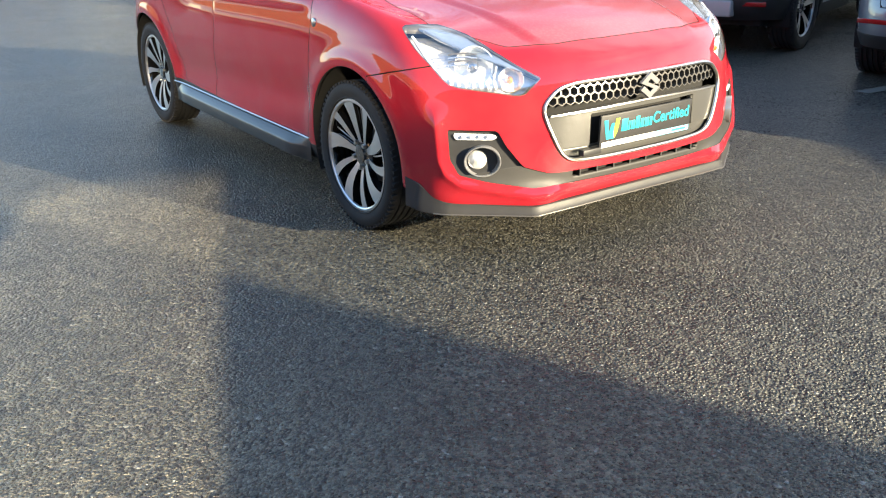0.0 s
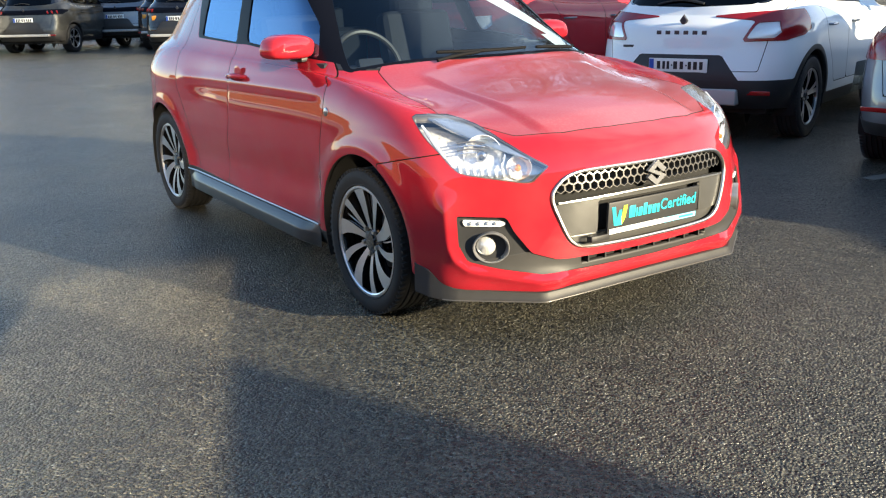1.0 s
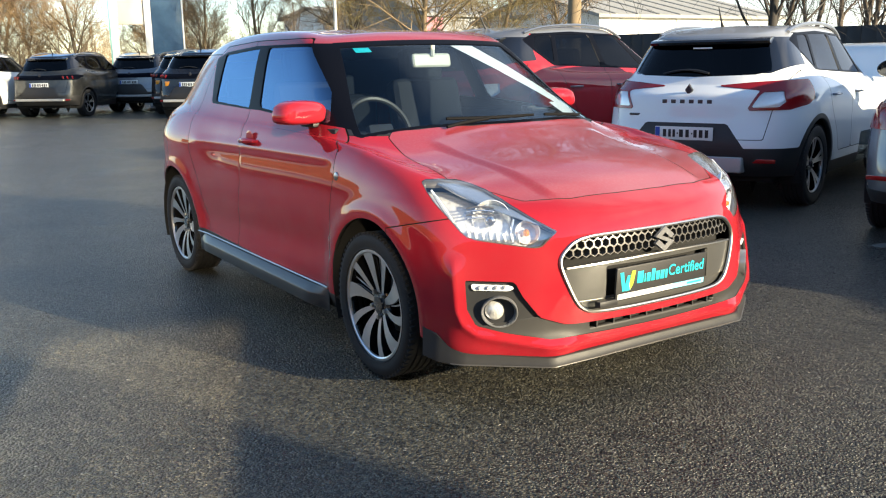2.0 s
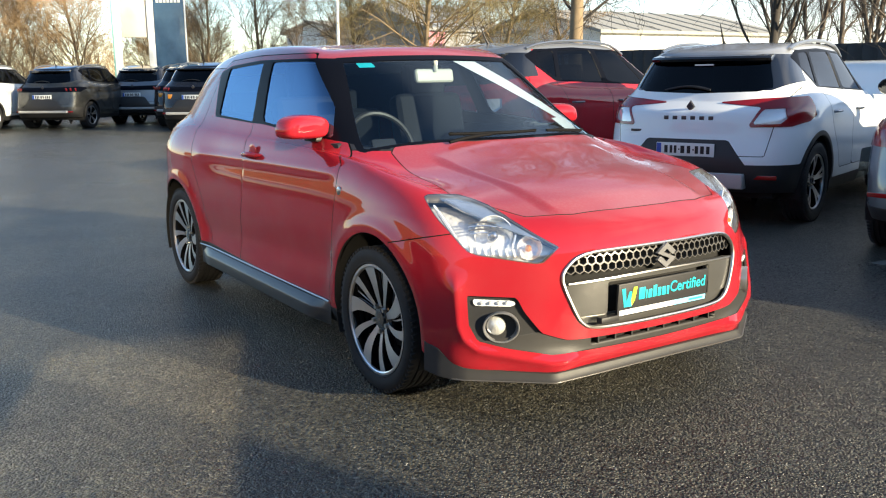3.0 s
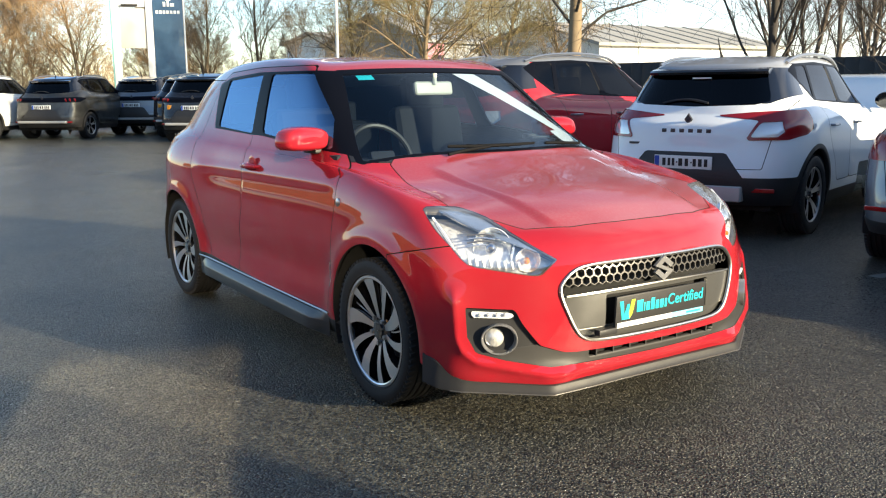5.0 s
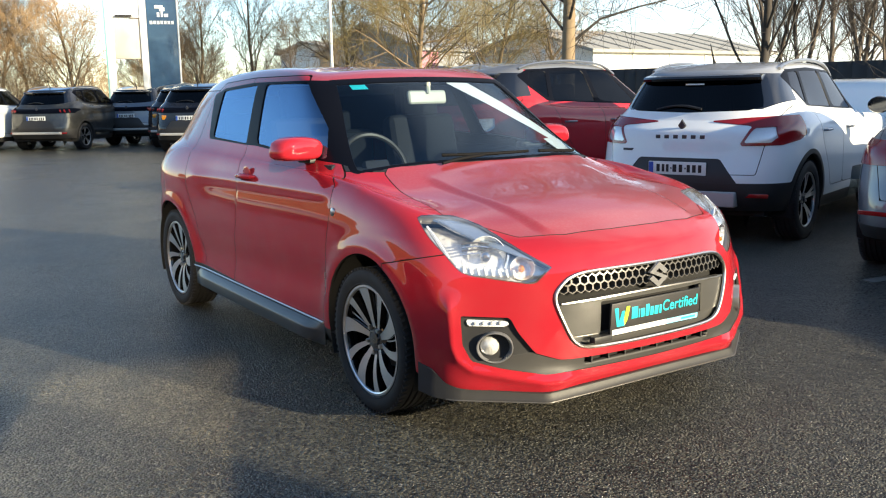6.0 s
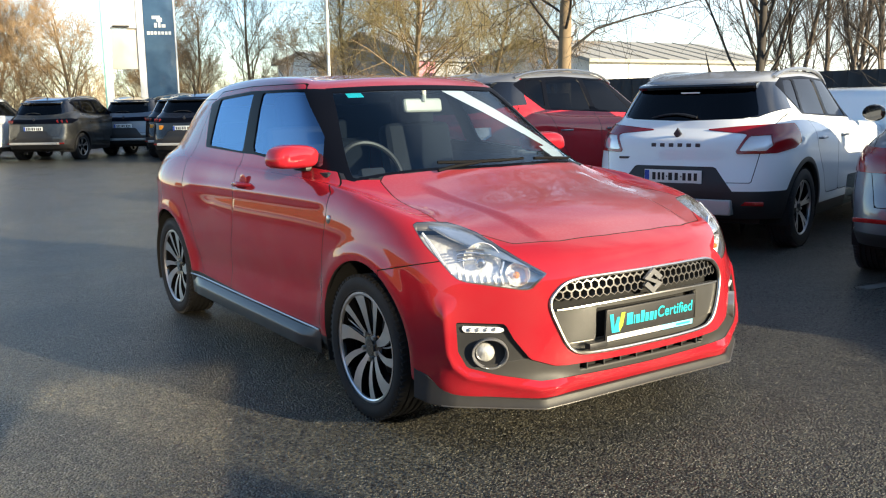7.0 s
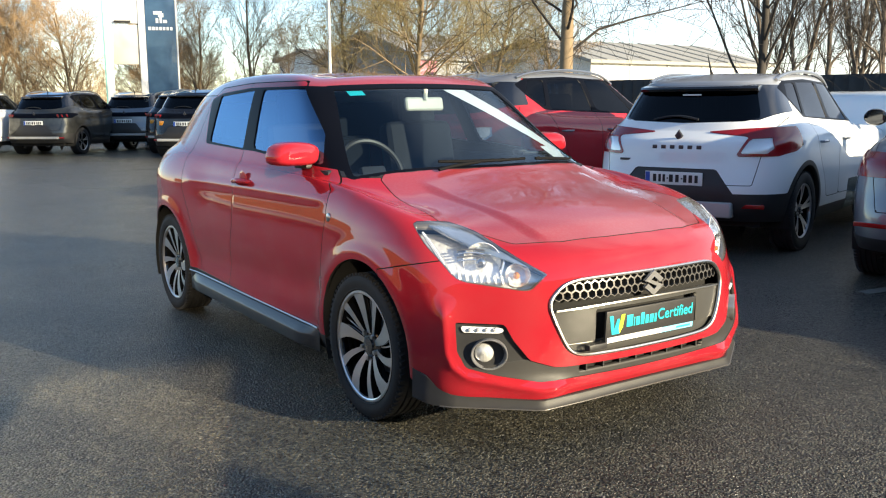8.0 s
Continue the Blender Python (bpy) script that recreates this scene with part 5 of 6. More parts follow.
    for s in (-1, 1):
        bm = bmesh.new()
        bmesh.ops.create_uvsphere(bm, u_segments=20, v_segments=12, radius=1)
        for v in bm.verts:
            v.co = (max(v.co.x, -.4) * .10, v.co.y * .115, v.co.z * .085)
        part("door_mirror", bm, GLOSS_BLACK, car, m=pose(-.78 * sx, s * .98 * sy, 1.12 * sz))
        for x in (-1.42, -2.18):
            h, _ = cast(tree, (x * sx, s * 2, .93 * sz), (0, -s, 0))
            part("door_handle", add_tube(bmesh.new(), [h + Vector((a, s * b, 0)) for a, b in ((.09, -.01), (.07, .03), (0, .036), (-.07, .03), (-.09, -.01))], .011, 8), roof if roof is not GLOSS_BLACK else paint, car)
        for x in (0, wb):
            wheel(car, x, s * .775 * sy, s, wr, .235, .215, plain_spoke, .3)
            arch = lathe([(wr + .045, .87 * sy), (wr + .045, .45), (.05, .44)], 36)
            bmesh.ops.delete(arch, geom=[f for f in arch.faces if f.calc_center_median().z < -.14], context="FACES")
            part("arch_liner", arch, LINER_AND_SHADE, car, m=pose(x, 0, wr + .01, 0, 0, 0 if s > 0 else 180))
    part("underbody", box((-3.2 * sx, -.70, .24), (.6, .70, .33), .03), LINER_AND_SHADE, car)
    part("cabin_block", box((-2.5 * sx, -.62, .5), (-.7, .62, .98 * sz), .08, 2), CABIN, car)
    for s in (-1, 1):
        for x in (-1.75, -2.45):
            part("seat_back", box((-.06, -.22, 0), (.06, .22, .42), .05, 2, m=pose(x * sx, s * .36, .95, 0, -12, 0)), CABIN, car)
    return car


def stand(x, y, yaw, lx, ly, z=0.0):
    """The pose of a car with heading yaw whose own point (lx, ly) stands at (x, y)."""
    a = radians(yaw)
    return pose(x - lx * math.cos(a) + ly * math.sin(a), y - lx * math.sin(a) - ly * math.cos(a), z, 0, 0, yaw)


crossover("crossover_car", "white crossover, its black roof greyed as by reflected sky, parked in a row", WHITE, stand(-2.22, 3.41, 108, -3.4, 0, -.02), ROOF_SHEEN_PAINT, "c", plate_z=.64, fine=(16, 12))
# the silver roof colour stands in for pale sky reflected there
crossover("crossover_car", "dark red crossover with silver roof rails, parked in a row", DARK_RED, stand(-4.35, 3.69, 97, -2.6, -.78), SILVER, "c", 1.04, 1.02, 1.04)
crossover("estate_car", "grey estate car with L-shaped red tail lamps, parked in a row", BLUE_GREY, stand(-.68, 3.88, 108, -2.85, .84, -.01), None, "l", 1.09, 1.0, .90, badge_bars=False, rails=False, cladding=False)
# out of view: added so that their shadows fall across the forecourt's right
for px, paint, lab in ((4.2, SILVER, "silver crossover out of view, placed for its shadow"), (6.9, SILVER, "silver crossover out of view, placed for its shadow"), (9.5, SILVER, "silver crossover out of view, placed for its shadow")):
    crossover("crossover_car", lab, paint, stand(px, 3.25, 97, -3.5, 0), None, "c", 1.04, 1.02, 1.04, (6, 5), group="crossovers further along the row")
ROW = 138
for px, py, paint, lab in ((-22.0, 1.81, BRONZE, "bronze grey crossover with roof rails, parked on the far side"), (-22.92, 4.28, SILVER, "silver grey crossover with roof rails, parked on the far side"),
                           (-20.15, 4.78, BLACK_PAINT, "black crossover with an amber sticker, parked on the far side"), (-17.85, 4.32, BLACK_PAINT, "black crossover with an amber sticker, parked on the far side"),
                           (-22.4, -.45, WHITE, "white crossover parked on the far side")):
    crossover("crossover_car", lab, paint, stand(px, py, ROW, -3.5, 0), GLOSS_BLACK if paint is not WHITE else None, "claw", 1.05, 1.03, 1.05, (7, 6), .78, False, group="crossovers on the far side")


def low_van(label, m):
    """A small white van seen from its side: body with rounded shoulders, windows, handle, wheels."""
    van = thing("van", label, "van", m)
    sec = [(-.80, .22), (-.83, .40), (-.84, .75), (-.80, 1.02), (-.73, 1.24), (-.66, 1.32), (-.45, 1.36), (0, 1.375)]
    sec = sec + [(-y, z) for y, z in reversed(sec[:-1])]
    bm, rows = bmesh.new(), []
    for x, f, drop in ((-2.0, .93, .06), (-1.93, .985, .02), (-1.5, 1, 0), (0, 1, 0), (.55, 1, .0), (.95, .99, .12), (1.45, .97, .45), (1.9, .93, .52), (2.0, .88, .58)):
        rows.append([bm.verts.new((x, y * f, min(z, 1.375 - drop))) for y, z in sec])
    for p, q in zip(rows, rows[1:]):
        for k in range(len(sec) - 1):
            bm.faces.new((p[k], p[k + 1], q[k + 1], q[k]))
        bm.faces.new((p[-1], p[0], q[0], q[-1]))
    bm.faces.new(rows[0])
    bm.faces.new(rows[-1][::-1])
    part("body", bm, WHITE, van, flat=40)
    for s in (-1, 1):
        for x0, x1 in ((.18, .72),):
            part("side_window", box((x0, -.012, 0), (x1, .012, .27), .03, 3, m=pose(0, s * .768, 1.015, 20 * s, 0, 0)), TINTED, van, "dark side window")
        part("door_handle", box((-.02, s * .83 - .012, .94), (.14, s * .83 + .012, .975), .008), PLASTIC, van)
        part("door_seam", box((-.10, s * .838 - .006, .35), (-.092, s * .838 + .006, .98)), LINER_AND_SHADE, van)
        part("rub_strip", box((-1.7, s * .842 - .012, .50), (1.5, s * .842 + .012, .58), .008), PLASTIC, van)
        for x in (-1.3, 1.25):
            wheel(van, x, s * .745, s, .30, .20, .18, plain_spoke, .2)
    return van


low_van("white van parked behind the row by the fence", pose(-2.9, 7.9, 0, 0, 0, -9))


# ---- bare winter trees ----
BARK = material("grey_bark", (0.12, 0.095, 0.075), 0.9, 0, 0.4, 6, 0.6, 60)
# tan copy of the bark, its sunlit look put into the colour
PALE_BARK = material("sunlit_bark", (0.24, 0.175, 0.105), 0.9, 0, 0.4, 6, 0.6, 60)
TWIG_BROWN = material("brown_twigs", (0.46, 0.31, 0.165), 0.9, 0, 0.3, 3)
TWIG_OLIVE = material("olive_twigs", (0.27, 0.215, 0.095), 0.9, 0, 0.3, 3)
TWIG_DARK = material("dark_twigs", (0.045, 0.038, 0.032), 0.9, 0, 0.3, 3)
TWIG_GREY = material("grey_twigs", (0.25, 0.19, 0.13), 0.9, 0, 0.3, 3)


def grow(seed, height, girth, clear, spread, counts, droop=0.0, lean=0.05, taper=0.5, reach=0.42):
    """Limbs of a bare tree as (points, radii, level); counts: branches for each level."""
    rnd = random.Random(seed)
    out = []

    def branch(p, d, length, r, level):
        n = 5 if level == 0 else 4 if level < 3 else 3
        pts, rad = [p.copy()], [r]
        for i in range(n):
            wob = Vector((rnd.gauss(0, 1), rnd.gauss(0, 1), rnd.gauss(0, 1))) * (0.05 if level == 0 else 0.16)
            d = (d + wob + Vector((0, 0, 0.10 if level else 0.05)) - Vector((0, 0, droop * level * 0.1))).normalized()
            p = p + d * (length / n)
            pts.append(p.copy())
            rad.append(r * (1 - (1 - 0.28) * (i + 1) / n))
        out.append((pts, rad, level))
        if level >= len(counts):
            return
        k = counts[level]
        for j in range(k):
            t = (clear + (1 - clear) * (j + rnd.random() * .8) / k) if level == 0 else 0.18 + 0.82 * (j + rnd.random()) / k
            t = min(t, .99)
            i = min(int(t * n), n - 1)
            q = pts[i].lerp(pts[i + 1], t * n - i)
            axis = (pts[i + 1] - pts[i]).normalized()
            turn = rnd.random() * math.tau if level else j * 2.4 + rnd.random() * .7
            a = axis.orthogonal().normalized()
            b = axis.cross(a)
            lean_out = spread * rnd.uniform(.7, 1.25)
            nd = (axis * math.cos(lean_out) + (a * math.cos(turn) + b * math.sin(turn)) * math.sin(lean_out)).normalized()
            branch(q, nd, length * (reach if level == 0 else .58) * rnd.uniform(.75, 1.2) * (1.25 - .5 * t), max(rad[i] * taper * rnd.uniform(.7, 1), .0055), level + 1)
    branch(Vector((0, 0, -.1)), Vector((rnd.gauss(0, lean), rnd.gauss(0, lean), 1)).normalized(), height * .8, girth, 0)
    return out


def limbs_mesh(name, limbs, mat, sides):
    vs, fs = [], []
    for pts, rad, level in limbs:
        k = sides(level)
        base = len(vs)
        for i, p in enumerate(pts):
            d = (pts[min(i + 1, len(pts) - 1)] - pts[max(i - 1, 0)]).normalized()
            a = d.orthogonal().normalized()
            b = d.cross(a)
            for q in range(k):
                vs.append(p + rad[i] * (math.cos(q * math.tau / k) * a + math.sin(q * math.tau / k) * b))
        for i in range(len(pts) - 1):
            for q in range(k):
                fs.append((base + i * k + q, base + i * k + (q + 1) % k, base + (i + 1) * k + (q + 1) % k, base + (i + 1) * k + q))
    return mesh_of(name, vs, fs, mat)


def bare_tree(label, seed, mats, m, group="", **shape):
    t = thing("bare_tree", label, "tree", m, group)
    limbs = grow(seed, **shape)
    child("trunk", limbs_mesh("trunk", [q for q in limbs if q[2] == 0], mats[0], lambda level: 10), t)
    child("limb_frame", limbs_mesh("limb_frame", [q for q in limbs if q[2] in (1, 2)], mats[-1] if len(mats) > 2 else mats[0], lambda level: 6), t)
    child("crown", limbs_mesh("crown", [q for q in limbs if q[2] > 2], mats[1], lambda level: 3), t, "fine bare twigs")
    return t


ROUND = dict(height=6.0, girth=.10, clear=.12, spread=.72, counts=(18, 9, 7, 5), reach=.42)
AIRY = dict(height=8.2, girth=.11, clear=.2, spread=.55, counts=(15, 8, 7, 5), reach=.40)
TALL = dict(height=15.0, girth=.10, clear=.10, spread=.42, counts=(26, 6, 5, 3), reach=.17)
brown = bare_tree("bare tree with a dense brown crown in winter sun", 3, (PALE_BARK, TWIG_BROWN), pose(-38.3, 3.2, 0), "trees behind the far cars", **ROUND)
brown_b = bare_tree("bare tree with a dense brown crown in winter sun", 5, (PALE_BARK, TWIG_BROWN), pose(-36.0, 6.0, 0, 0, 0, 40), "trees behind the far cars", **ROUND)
airy = bare_tree("tall bare tree with an open grey-brown crown", 8, (BARK, TWIG_GREY), pose(-36.0, 8.4, 0), "trees behind the far cars", **AIRY)
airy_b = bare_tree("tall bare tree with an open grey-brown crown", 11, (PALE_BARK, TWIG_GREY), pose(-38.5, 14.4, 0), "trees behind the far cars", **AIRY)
for x, y, turn, s, src in ((-40, 1.0, 70, 1.1, brown), (-40, 9.9, 130, .9, brown_b), (-36.5, 11.2, 200, .8, airy_b), (-47.5, 20.5, 90, .75, airy), (-50, 24.5, 33, .6, airy_b), (-41, -1.5, 300, 1.1, airy), (-37.0, 1.9, 15, .85, brown_b), (-38.8, 4.8, 160, .95, brown), (-37.2, 9.3, 250, .8, brown), (-40.5, 12.5, 80, .8, brown_b)):
    copy_thing(src, pose(x, y, 0, 0, 0, turn) @ Matrix.Diagonal((s, s, s, 1))).scale = (s, s, s)
bush = bare_tree("low tangle of orange-brown winter scrub", 77, (PALE_BARK, TWIG_BROWN), pose(-34, 2.0, 0), "scrub on the verge", height=2.6, girth=.05, clear=.02, spread=.8, counts=(18, 8, 6), reach=.55)
for k in range(26):
    a = k * 1.05
    s = .8 + .5 * ((k * 37) % 10) / 10
    copy_thing(bush, pose(-35.5 - .35 * a + .9 * math.sin(k * 1.7), -1.5 + 1.0 * a, 0, 0, 0, 61 * k) @ Matrix.Diagonal((s, s, s, 1))).scale = (s, s, s)
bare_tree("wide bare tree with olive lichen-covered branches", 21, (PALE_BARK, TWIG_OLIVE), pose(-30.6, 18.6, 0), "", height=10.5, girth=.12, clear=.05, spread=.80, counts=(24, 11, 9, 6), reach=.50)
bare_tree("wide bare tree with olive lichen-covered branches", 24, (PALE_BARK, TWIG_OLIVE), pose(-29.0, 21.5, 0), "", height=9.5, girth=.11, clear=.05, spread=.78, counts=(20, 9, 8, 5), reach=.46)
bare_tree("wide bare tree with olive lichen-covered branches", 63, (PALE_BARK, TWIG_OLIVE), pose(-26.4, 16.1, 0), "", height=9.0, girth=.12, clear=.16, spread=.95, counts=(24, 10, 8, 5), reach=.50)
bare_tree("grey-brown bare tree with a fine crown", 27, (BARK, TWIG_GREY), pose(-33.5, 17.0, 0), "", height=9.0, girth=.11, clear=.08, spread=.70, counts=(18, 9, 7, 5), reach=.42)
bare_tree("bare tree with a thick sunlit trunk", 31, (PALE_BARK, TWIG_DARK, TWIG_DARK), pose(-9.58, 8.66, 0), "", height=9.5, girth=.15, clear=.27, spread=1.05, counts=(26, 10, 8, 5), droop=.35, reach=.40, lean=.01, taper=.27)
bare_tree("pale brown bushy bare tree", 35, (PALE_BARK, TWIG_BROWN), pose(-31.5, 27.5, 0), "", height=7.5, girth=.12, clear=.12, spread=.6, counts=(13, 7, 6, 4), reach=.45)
bare_tree("dark bare tree with many upswept limbs", 41, (TWIG_DARK, TWIG_DARK), pose(-10.27, 14.83, 0), "", height=9.0, girth=.12, clear=.12, spread=.62, counts=(26, 9, 8, 5), reach=.56, lean=.02, taper=.36)
tall = bare_tree("tall slender bare poplar", 51, (BARK, TWIG_DARK), pose(-18.7, 28.4, 0), "poplars behind the fence", **TALL)
tall_b = bare_tree("tall slender bare poplar", 55, (BARK, TWIG_DARK), pose(-16.2, 27.8, 0), "poplars behind the fence", **TALL)
for k, (x, y, s) in enumerate(((-20.5, 29.0, .9), (-17.4, 28.3, 1.05), (-15.2, 27.2, .9), (-14.6, 27.6, 1.1), (-13.6, 26.3, 1.0), (-12.2, 25.2, 1.05), (-21.6, 30.5, 1.1), (-19.4, 29.8, .8), (-11.4, 25.6, .9), (-18.0, 30.2, 1.0))):
    copy_thing((tall, tall_b)[k % 2], pose(x, y, 0, 0, 0, 77 * k) @ Matrix.Diagonal((s, s, s, 1))).scale = (s, s, s)

# ---- pylon signs and lamp post ----
SIGN_WHITE = material("sign_white", (0.80, 0.80, 0.78), 0.45, 0, 0.05, 4)
SIGN_CREAM = material("sign_cream", (0.62, 0.55, 0.45), 0.45, 0, 0.08, 3)
SIGN_BLUE = material("sign_navy", (0.040, 0.085, 0.15), 0.25, 0.0, 0.35, 0.9, coat=0.5)
AQUA = material("aqua_edge", (0.25, 0.55, 0.50), 0.4)
POST = material("painted_post", (0.70, 0.70, 0.68), 0.4, 0, 0.08, 5)
pm = pose(-26.75, 5.5, 0, 0, 0, 73.5)
white_sign = thing("pylon_sign", "white pylon sign with a cream panel", "sign", pm)
part("frame_post", box((-.62, -.14, 0), (-.40, .14, 6.4), .02), SIGN_WHITE, white_sign)
part("aqua_edge", box((-.66, -.12, 0), (-.62, .12, 6.4), .01), AQUA, white_sign)
part("frame_post", box((.40, -.14, 0), (.54, .14, 6.4), .02), POST, white_sign)
part("top_panel", box((-.40, -.10, 3.78), (.40, .10, 6.4), .01), SIGN_WHITE, white_sign)
part("cream_panel", box((-.38, -.08, 2.52), (.40, .08, 3.74), .01), SIGN_CREAM, white_sign)
part("lamp_arm", box((-.32, -.20, 3.80), (.18, -.10, 3.86), .02), PLASTIC, white_sign)
blue_sign = thing("pylon_sign", "navy blue pylon sign with a white emblem", "sign", pose(-26.42, 6.52, 0, 0, 0, 73.5))
part("panel", box((-.46, -.12, 0), (.46, .12, 6.4), .02), SIGN_BLUE, blue_sign)
part("edge_strip", box((-.54, -.10, 0), (-.462, .10, 6.4), .01), SIGN_WHITE, blue_sign)
part("edge_strip", box((.462, -.10, 0), (.51, .10, 6.4), .01), SIGN_WHITE, blue_sign)
for k in range(7):
    part("word_bar", box((-.37 + .108 * k, -.13, 3.58), (-.29 + .108 * k, -.121, 3.68), .002), SIGN_WHITE, blue_sign)
for a, b in (((-.20, 4.06), (.05, 4.16)), ((-.06, 3.98), (.10, 4.10)), ((-.02, 3.80), (.05, 3.98)), ((.08, 3.80), (.20, 3.90)), ((-.14, 3.80), (-.06, 3.94))):
    part("emblem_shape", box((a[0], -.13, a[1]), (b[0], -.121, b[1]), .003), SIGN_WHITE, blue_sign)
post = thing("lamp_post", "slim white lamp post", "lamp post", pose(-27.13, 12.82, 0))
part("pole", lathe([(.075, 0), (.072, 1.2), (.062, 1.25), (.045, 9.0)], 16), POST, post, m=pose(0, 0, 0, 90, 0, 0))
part("base_plate", box((-.14, -.14, 0), (.14, .14, .03), .005), SATIN, post)
part("lantern", box((-.10, -.35, 9.0), (.10, .10, 9.10), .03), SATIN, post)

# ---- buildings and fence ----
SHEET = material("grey_sheeting", (0.30, 0.31, 0.32), 0.6, 0.1, 0.15, 1.5)
PLASTER_WHITE = material("white_plaster", (0.86, 0.85, 0.82), 0.8, 0, 0.06, 0.8, 0.2, 30)
ROOF_GREY = material("grey_roofing", (0.34, 0.33, 0.30), 0.75, 0, 0.15, 0.7)
FENCE = material("dark_fence_boards", (0.012, 0.014, 0.018), 0.6, 0, 0.3, 5)
TAN = material("tan_unseen_wall", (0.62, 0.34, 0.14), 0.85, 0, 0.6, 1.2, 0.4, 25)


def shed(name, label, a, b, depth, eaves, ridge, wall, roof, ribs):
    """A long low shed from a to b (its front wall), with a ribbed pitched roof."""
    a, b = Vector((*a, 0)), Vector((*b, 0))
    d = (b - a).normalized()
    n = Vector((-d.y, d.x, 0))
    length = (b - a).length
    m = Matrix((( d.x, n.x, 0, a.x), (d.y, n.y, 0, a.y), (0, 0, 1, 0), (0, 0, 0, 1)))
    t = thing(name, label, "building", m)
    bm = bmesh.new()
    sec = [(0, 0), (depth, 0), (depth, eaves), (depth / 2, ridge), (0, eaves)]
    rows = [[bm.verts.new((x, y, z)) for y, z in sec] for x in (0, length)]
    for k in range(5):
        bm.faces.new((rows[0][k], rows[0][(k + 1) % 5], rows[1][(k + 1) % 5], rows[1][k]))
    bm.faces.new(rows[0])
    bm.faces.new(rows[1][::-1])
    part("wall", bm, wall, t, smooth=False, flat=None)
    for s in (0, 1):
        bm = bmesh.new()
        y0, y1 = (-.4, depth / 2) if s == 0 else (depth + .4, depth / 2)
        p = [bm.verts.new(v) for v in ((-.4, y0, eaves - .1), (length + .4, y0, eaves - .1), (length + .4, y1, ridge + .08), (-.4, y1, ridge + .08), (-.4, y0, eaves + .08), (length + .4, y0, eaves + .08), (length + .4, y1, ridge + .24), (-.4, y1, ridge + .24))]
        for f in ((0, 1, 2, 3), (4, 5, 6, 7), (0, 1, 5, 4), (1, 2, 6, 5), (2, 3, 7, 6), (3, 0, 4, 7)):
            bm.faces.new([p[q] for q in f])
        part("roof", bm, roof, t, smooth=False, flat=None)
    for k in range(ribs):
        x = (k + .5) * length / ribs
        bm = add_tube(bmesh.new(), [(x, -.4, eaves + .10), (x, depth / 2, ridge + .26)], .05, 4)
        part("roof_rib", bm, roof, t)
    for k in range(max(2, ribs // 2)):
        x = (k + 1) * length / (max(2, ribs // 2) + 1)
        part("wall_post", box((x - .08, -.06, 0), (x + .08, .0, eaves - .12)), wall, t)
    return t


shed("warehouse", "long white warehouse with a grey pitched roof", (-34.9, 32.8), (-35.3, 48.5), 11, 3.45, 4.75, PLASTER_WHITE, ROOF_GREY, 9)
shed("white_annexe", "low white annexe beside the warehouse", (-43.1, 32.4), (-36.5, 34.0), 9, 3.7, 3.9, PLASTER_WHITE, ROOF_GREY, 3)
shed("grey_shed", "grey sheet-clad shed with a gable", (-47.5, 29.6), (-49.5, 37.3), 10, 4.1, 5.9, SHEET, SHEET, 5)
shed("white_house", "far white building with a shallow roof", (-58.9, 29.2), (-59.3, 33.2), 8, 4.6, 5.2, PLASTER_WHITE, ROOF_GREY, 3)
pink = part("hoarding", box((-.9, -.05, 2.6), (.9, .05, 3.9), .01, m=pose(-46.9, 29.75, 0, 0, 0, 104)), material("faded_pink_board", (0.55, 0.22, 0.26), 0.7, 0, 0.2, 2), None)
tagged(pink, "faded pink board on the grey shed's wall", "sign")
fence = tagged(new("fence"), "dark close-boarded fence behind the parked cars", "fence")
fa, fb = Vector((-20.5, 18.6, 0)), Vector((-3.0, 22.4, 0))
board = bm_mesh("board", box((-.1985, -.02, 0), (.1985, .02, 1.95), .006, 1), FENCE)
n_boards = 45
for k in range(n_boards):
    p = fa.lerp(fb, (k + .5) / n_boards)
    child("board", board, fence, m=pose(p.x, p.y, 0, 0, 0, math.degrees(math.atan2(fb.y - fa.y, fb.x - fa.x))))
for z in (.4, 1.6):
    part("rail", add_tube(bmesh.new(), [fa + Vector((0, .06, z)), fb + Vector((0, .06, z))], .05, 4), FENCE, fence)

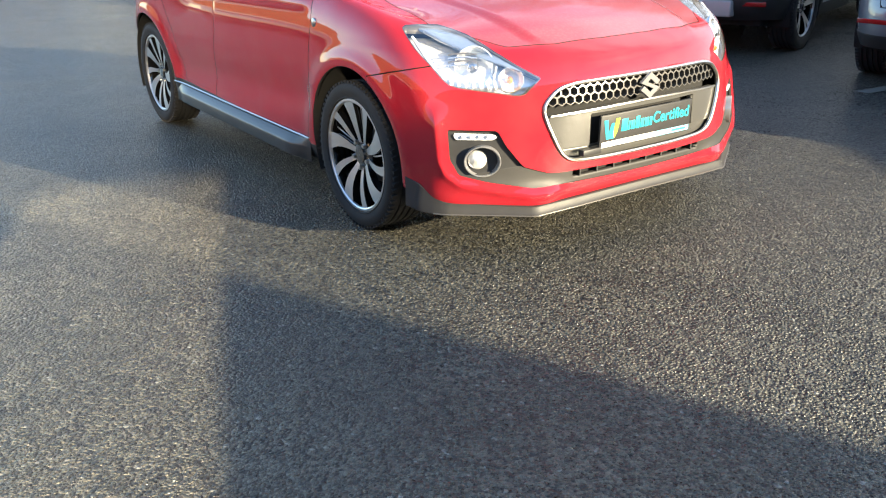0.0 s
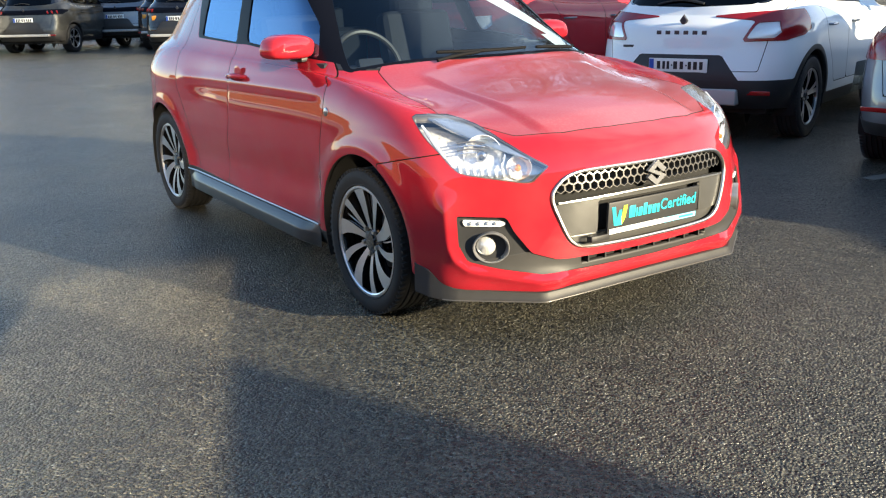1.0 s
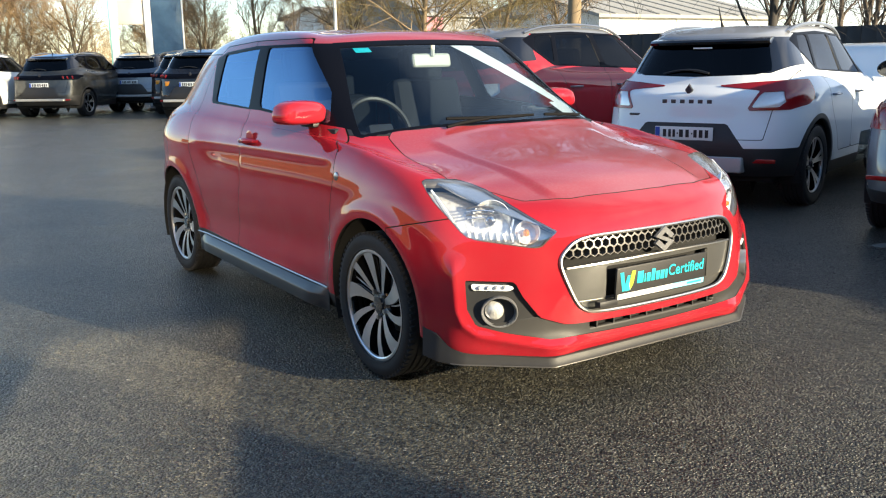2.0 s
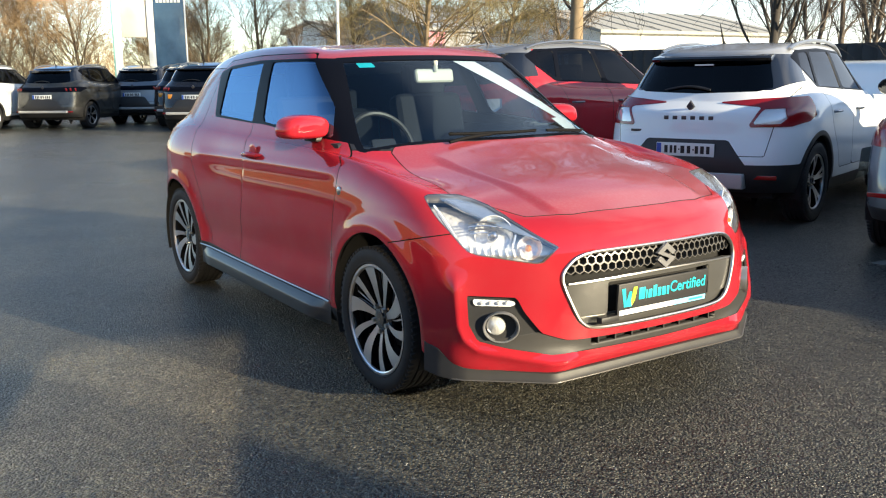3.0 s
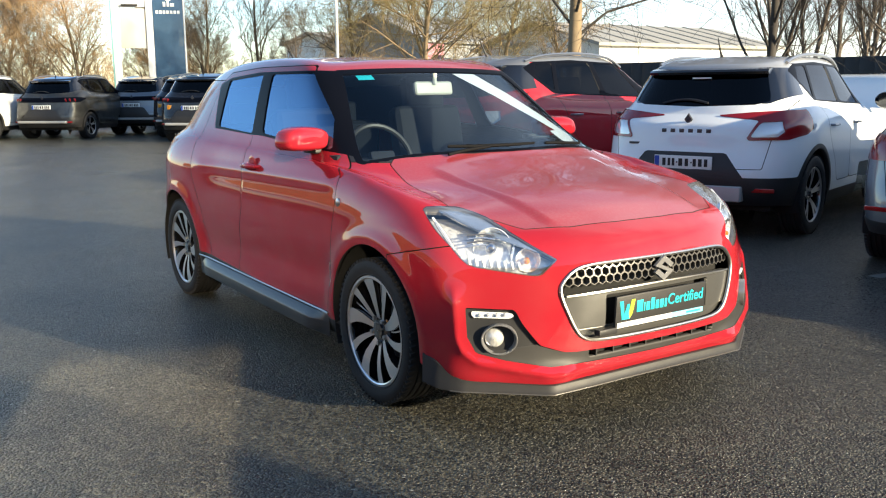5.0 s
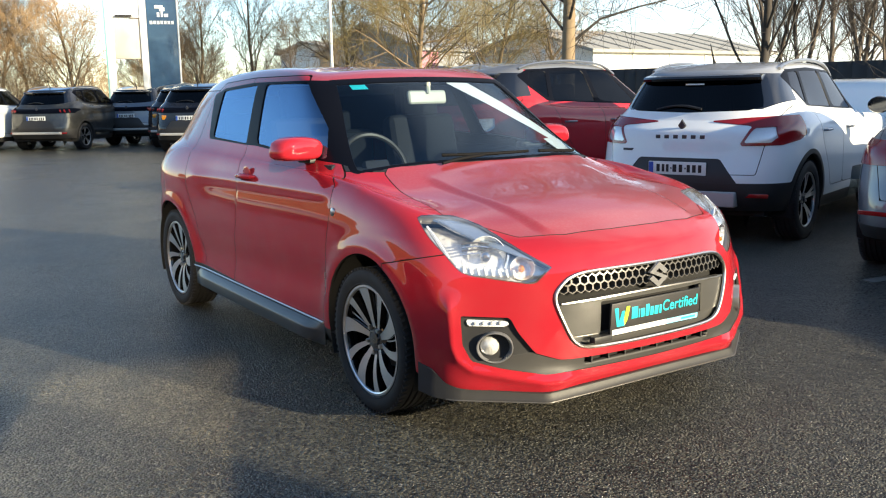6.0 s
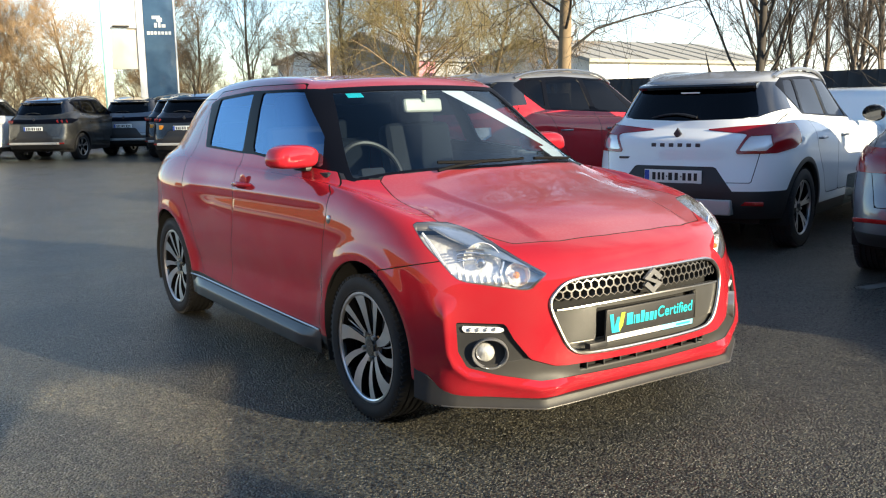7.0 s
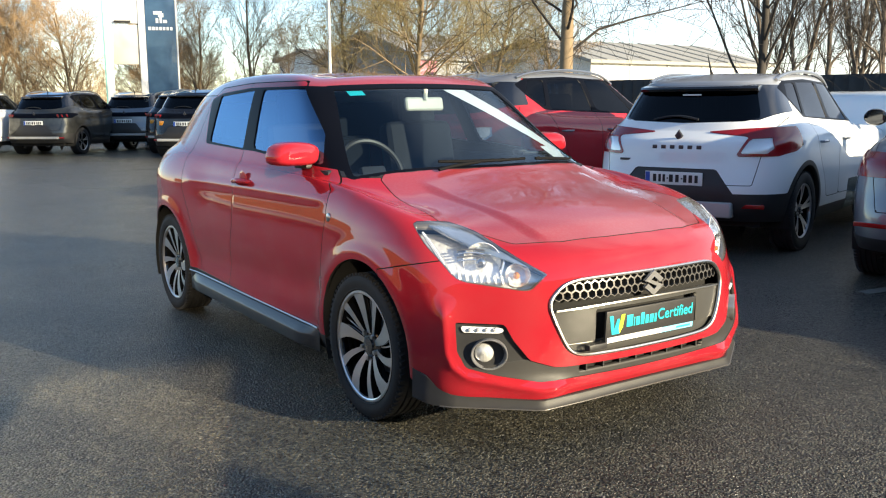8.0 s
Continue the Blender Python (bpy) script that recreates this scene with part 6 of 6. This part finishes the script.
# kerb and verge on the far side
VERGE = material("rough_grass", (0.10, 0.11, 0.04), 0.95, 0, 0.5, 1.2, 0.8, 25, second=(0.20, 0.16, 0.08))
CONCRETE = material("pale_concrete", (0.50, 0.48, 0.44), 0.85, 0, 0.15, 3, 0.3, 60)
verge = part("verge", box((-70, -60, 0), (0, 90, .10), .01, m=pose(-31, 0, 0, 0, 0, -25)), VERGE, None)
tagged(verge, "rough winter grass verge", "grass", kind="structure")
kerb = thing("kerb", "pale concrete kerb along the verge", "kerb", pose(-31, 0, 0, 0, 0, -25), kind="structure")
stone = bm_mesh("kerb_stone", box((0, -.46, 0), (.18, .46, .125), .015), CONCRETE)
for k in range(56):
    child("kerb_stone", stone, kerb, m=pose(.004, -24 + .93 * k, 0))

# added unseen walls close the place behind the camera, cast shade, tint reflections
show = thing("showroom", "tan walls added out of view for shadow and reflections", "building", kind="structure")
part("wall", box((12.2, -26, 0), (12.6, 3.5, 5.2), .02), TAN, show)
part("wall", box((-32, -13.4, 1.25), (12.2, -13, 2.5), .02), TAN, show)
# pale and dark bands added to shape what the car's flank reflects
part("reflected_pale_band", box((-32, -13.4, 1.10), (12.2, -12.93, 1.25), .02), PLASTER_WHITE, show, "white band added for its reflection in the doors")
part("reflected_dark_band", box((-32, -13.35, 0), (12.2, -13.1, 1.10), .02), GLOSS_BLACK, show, "dark band added for its reflection in the doors")

# ---- worn paint on the asphalt ----
LINE = material("worn_line_paint", (0.30, 0.30, 0.26), 0.8, 0, 0.6, 9, 0.3, 80, second=(0.14, 0.14, 0.125))
ln = part("bay_line", box((0, -.05, .003), (1.9, .05, .006), .0015, 1, m=pose(-.24, 3.10, -.008, 0, 0, 84)), LINE, None)
tagged(ln, "worn pale paint line between parking bays", "road marking")
rnd = random.Random(9)
marks = thing("scuffed_marking", "worn scuffs of pale paint on the asphalt", "road marking")
for k in range(13):
    a, b = rnd.uniform(-1.05, -.62), rnd.uniform(2.62, 3.02)
    bm = bmesh.new()
    loop = [(rnd.uniform(.6, 1) * .055 * math.cos(q * .7), rnd.uniform(.5, 1) * .009 * math.sin(q * .7), .0) for q in range(9)]
    bm.faces.new([bm.verts.new(p) for p in loop])
    part("scuff", bm, LINE, marks, m=pose(a, b, .004, 0, 0, 35 + rnd.uniform(-35, 25)))
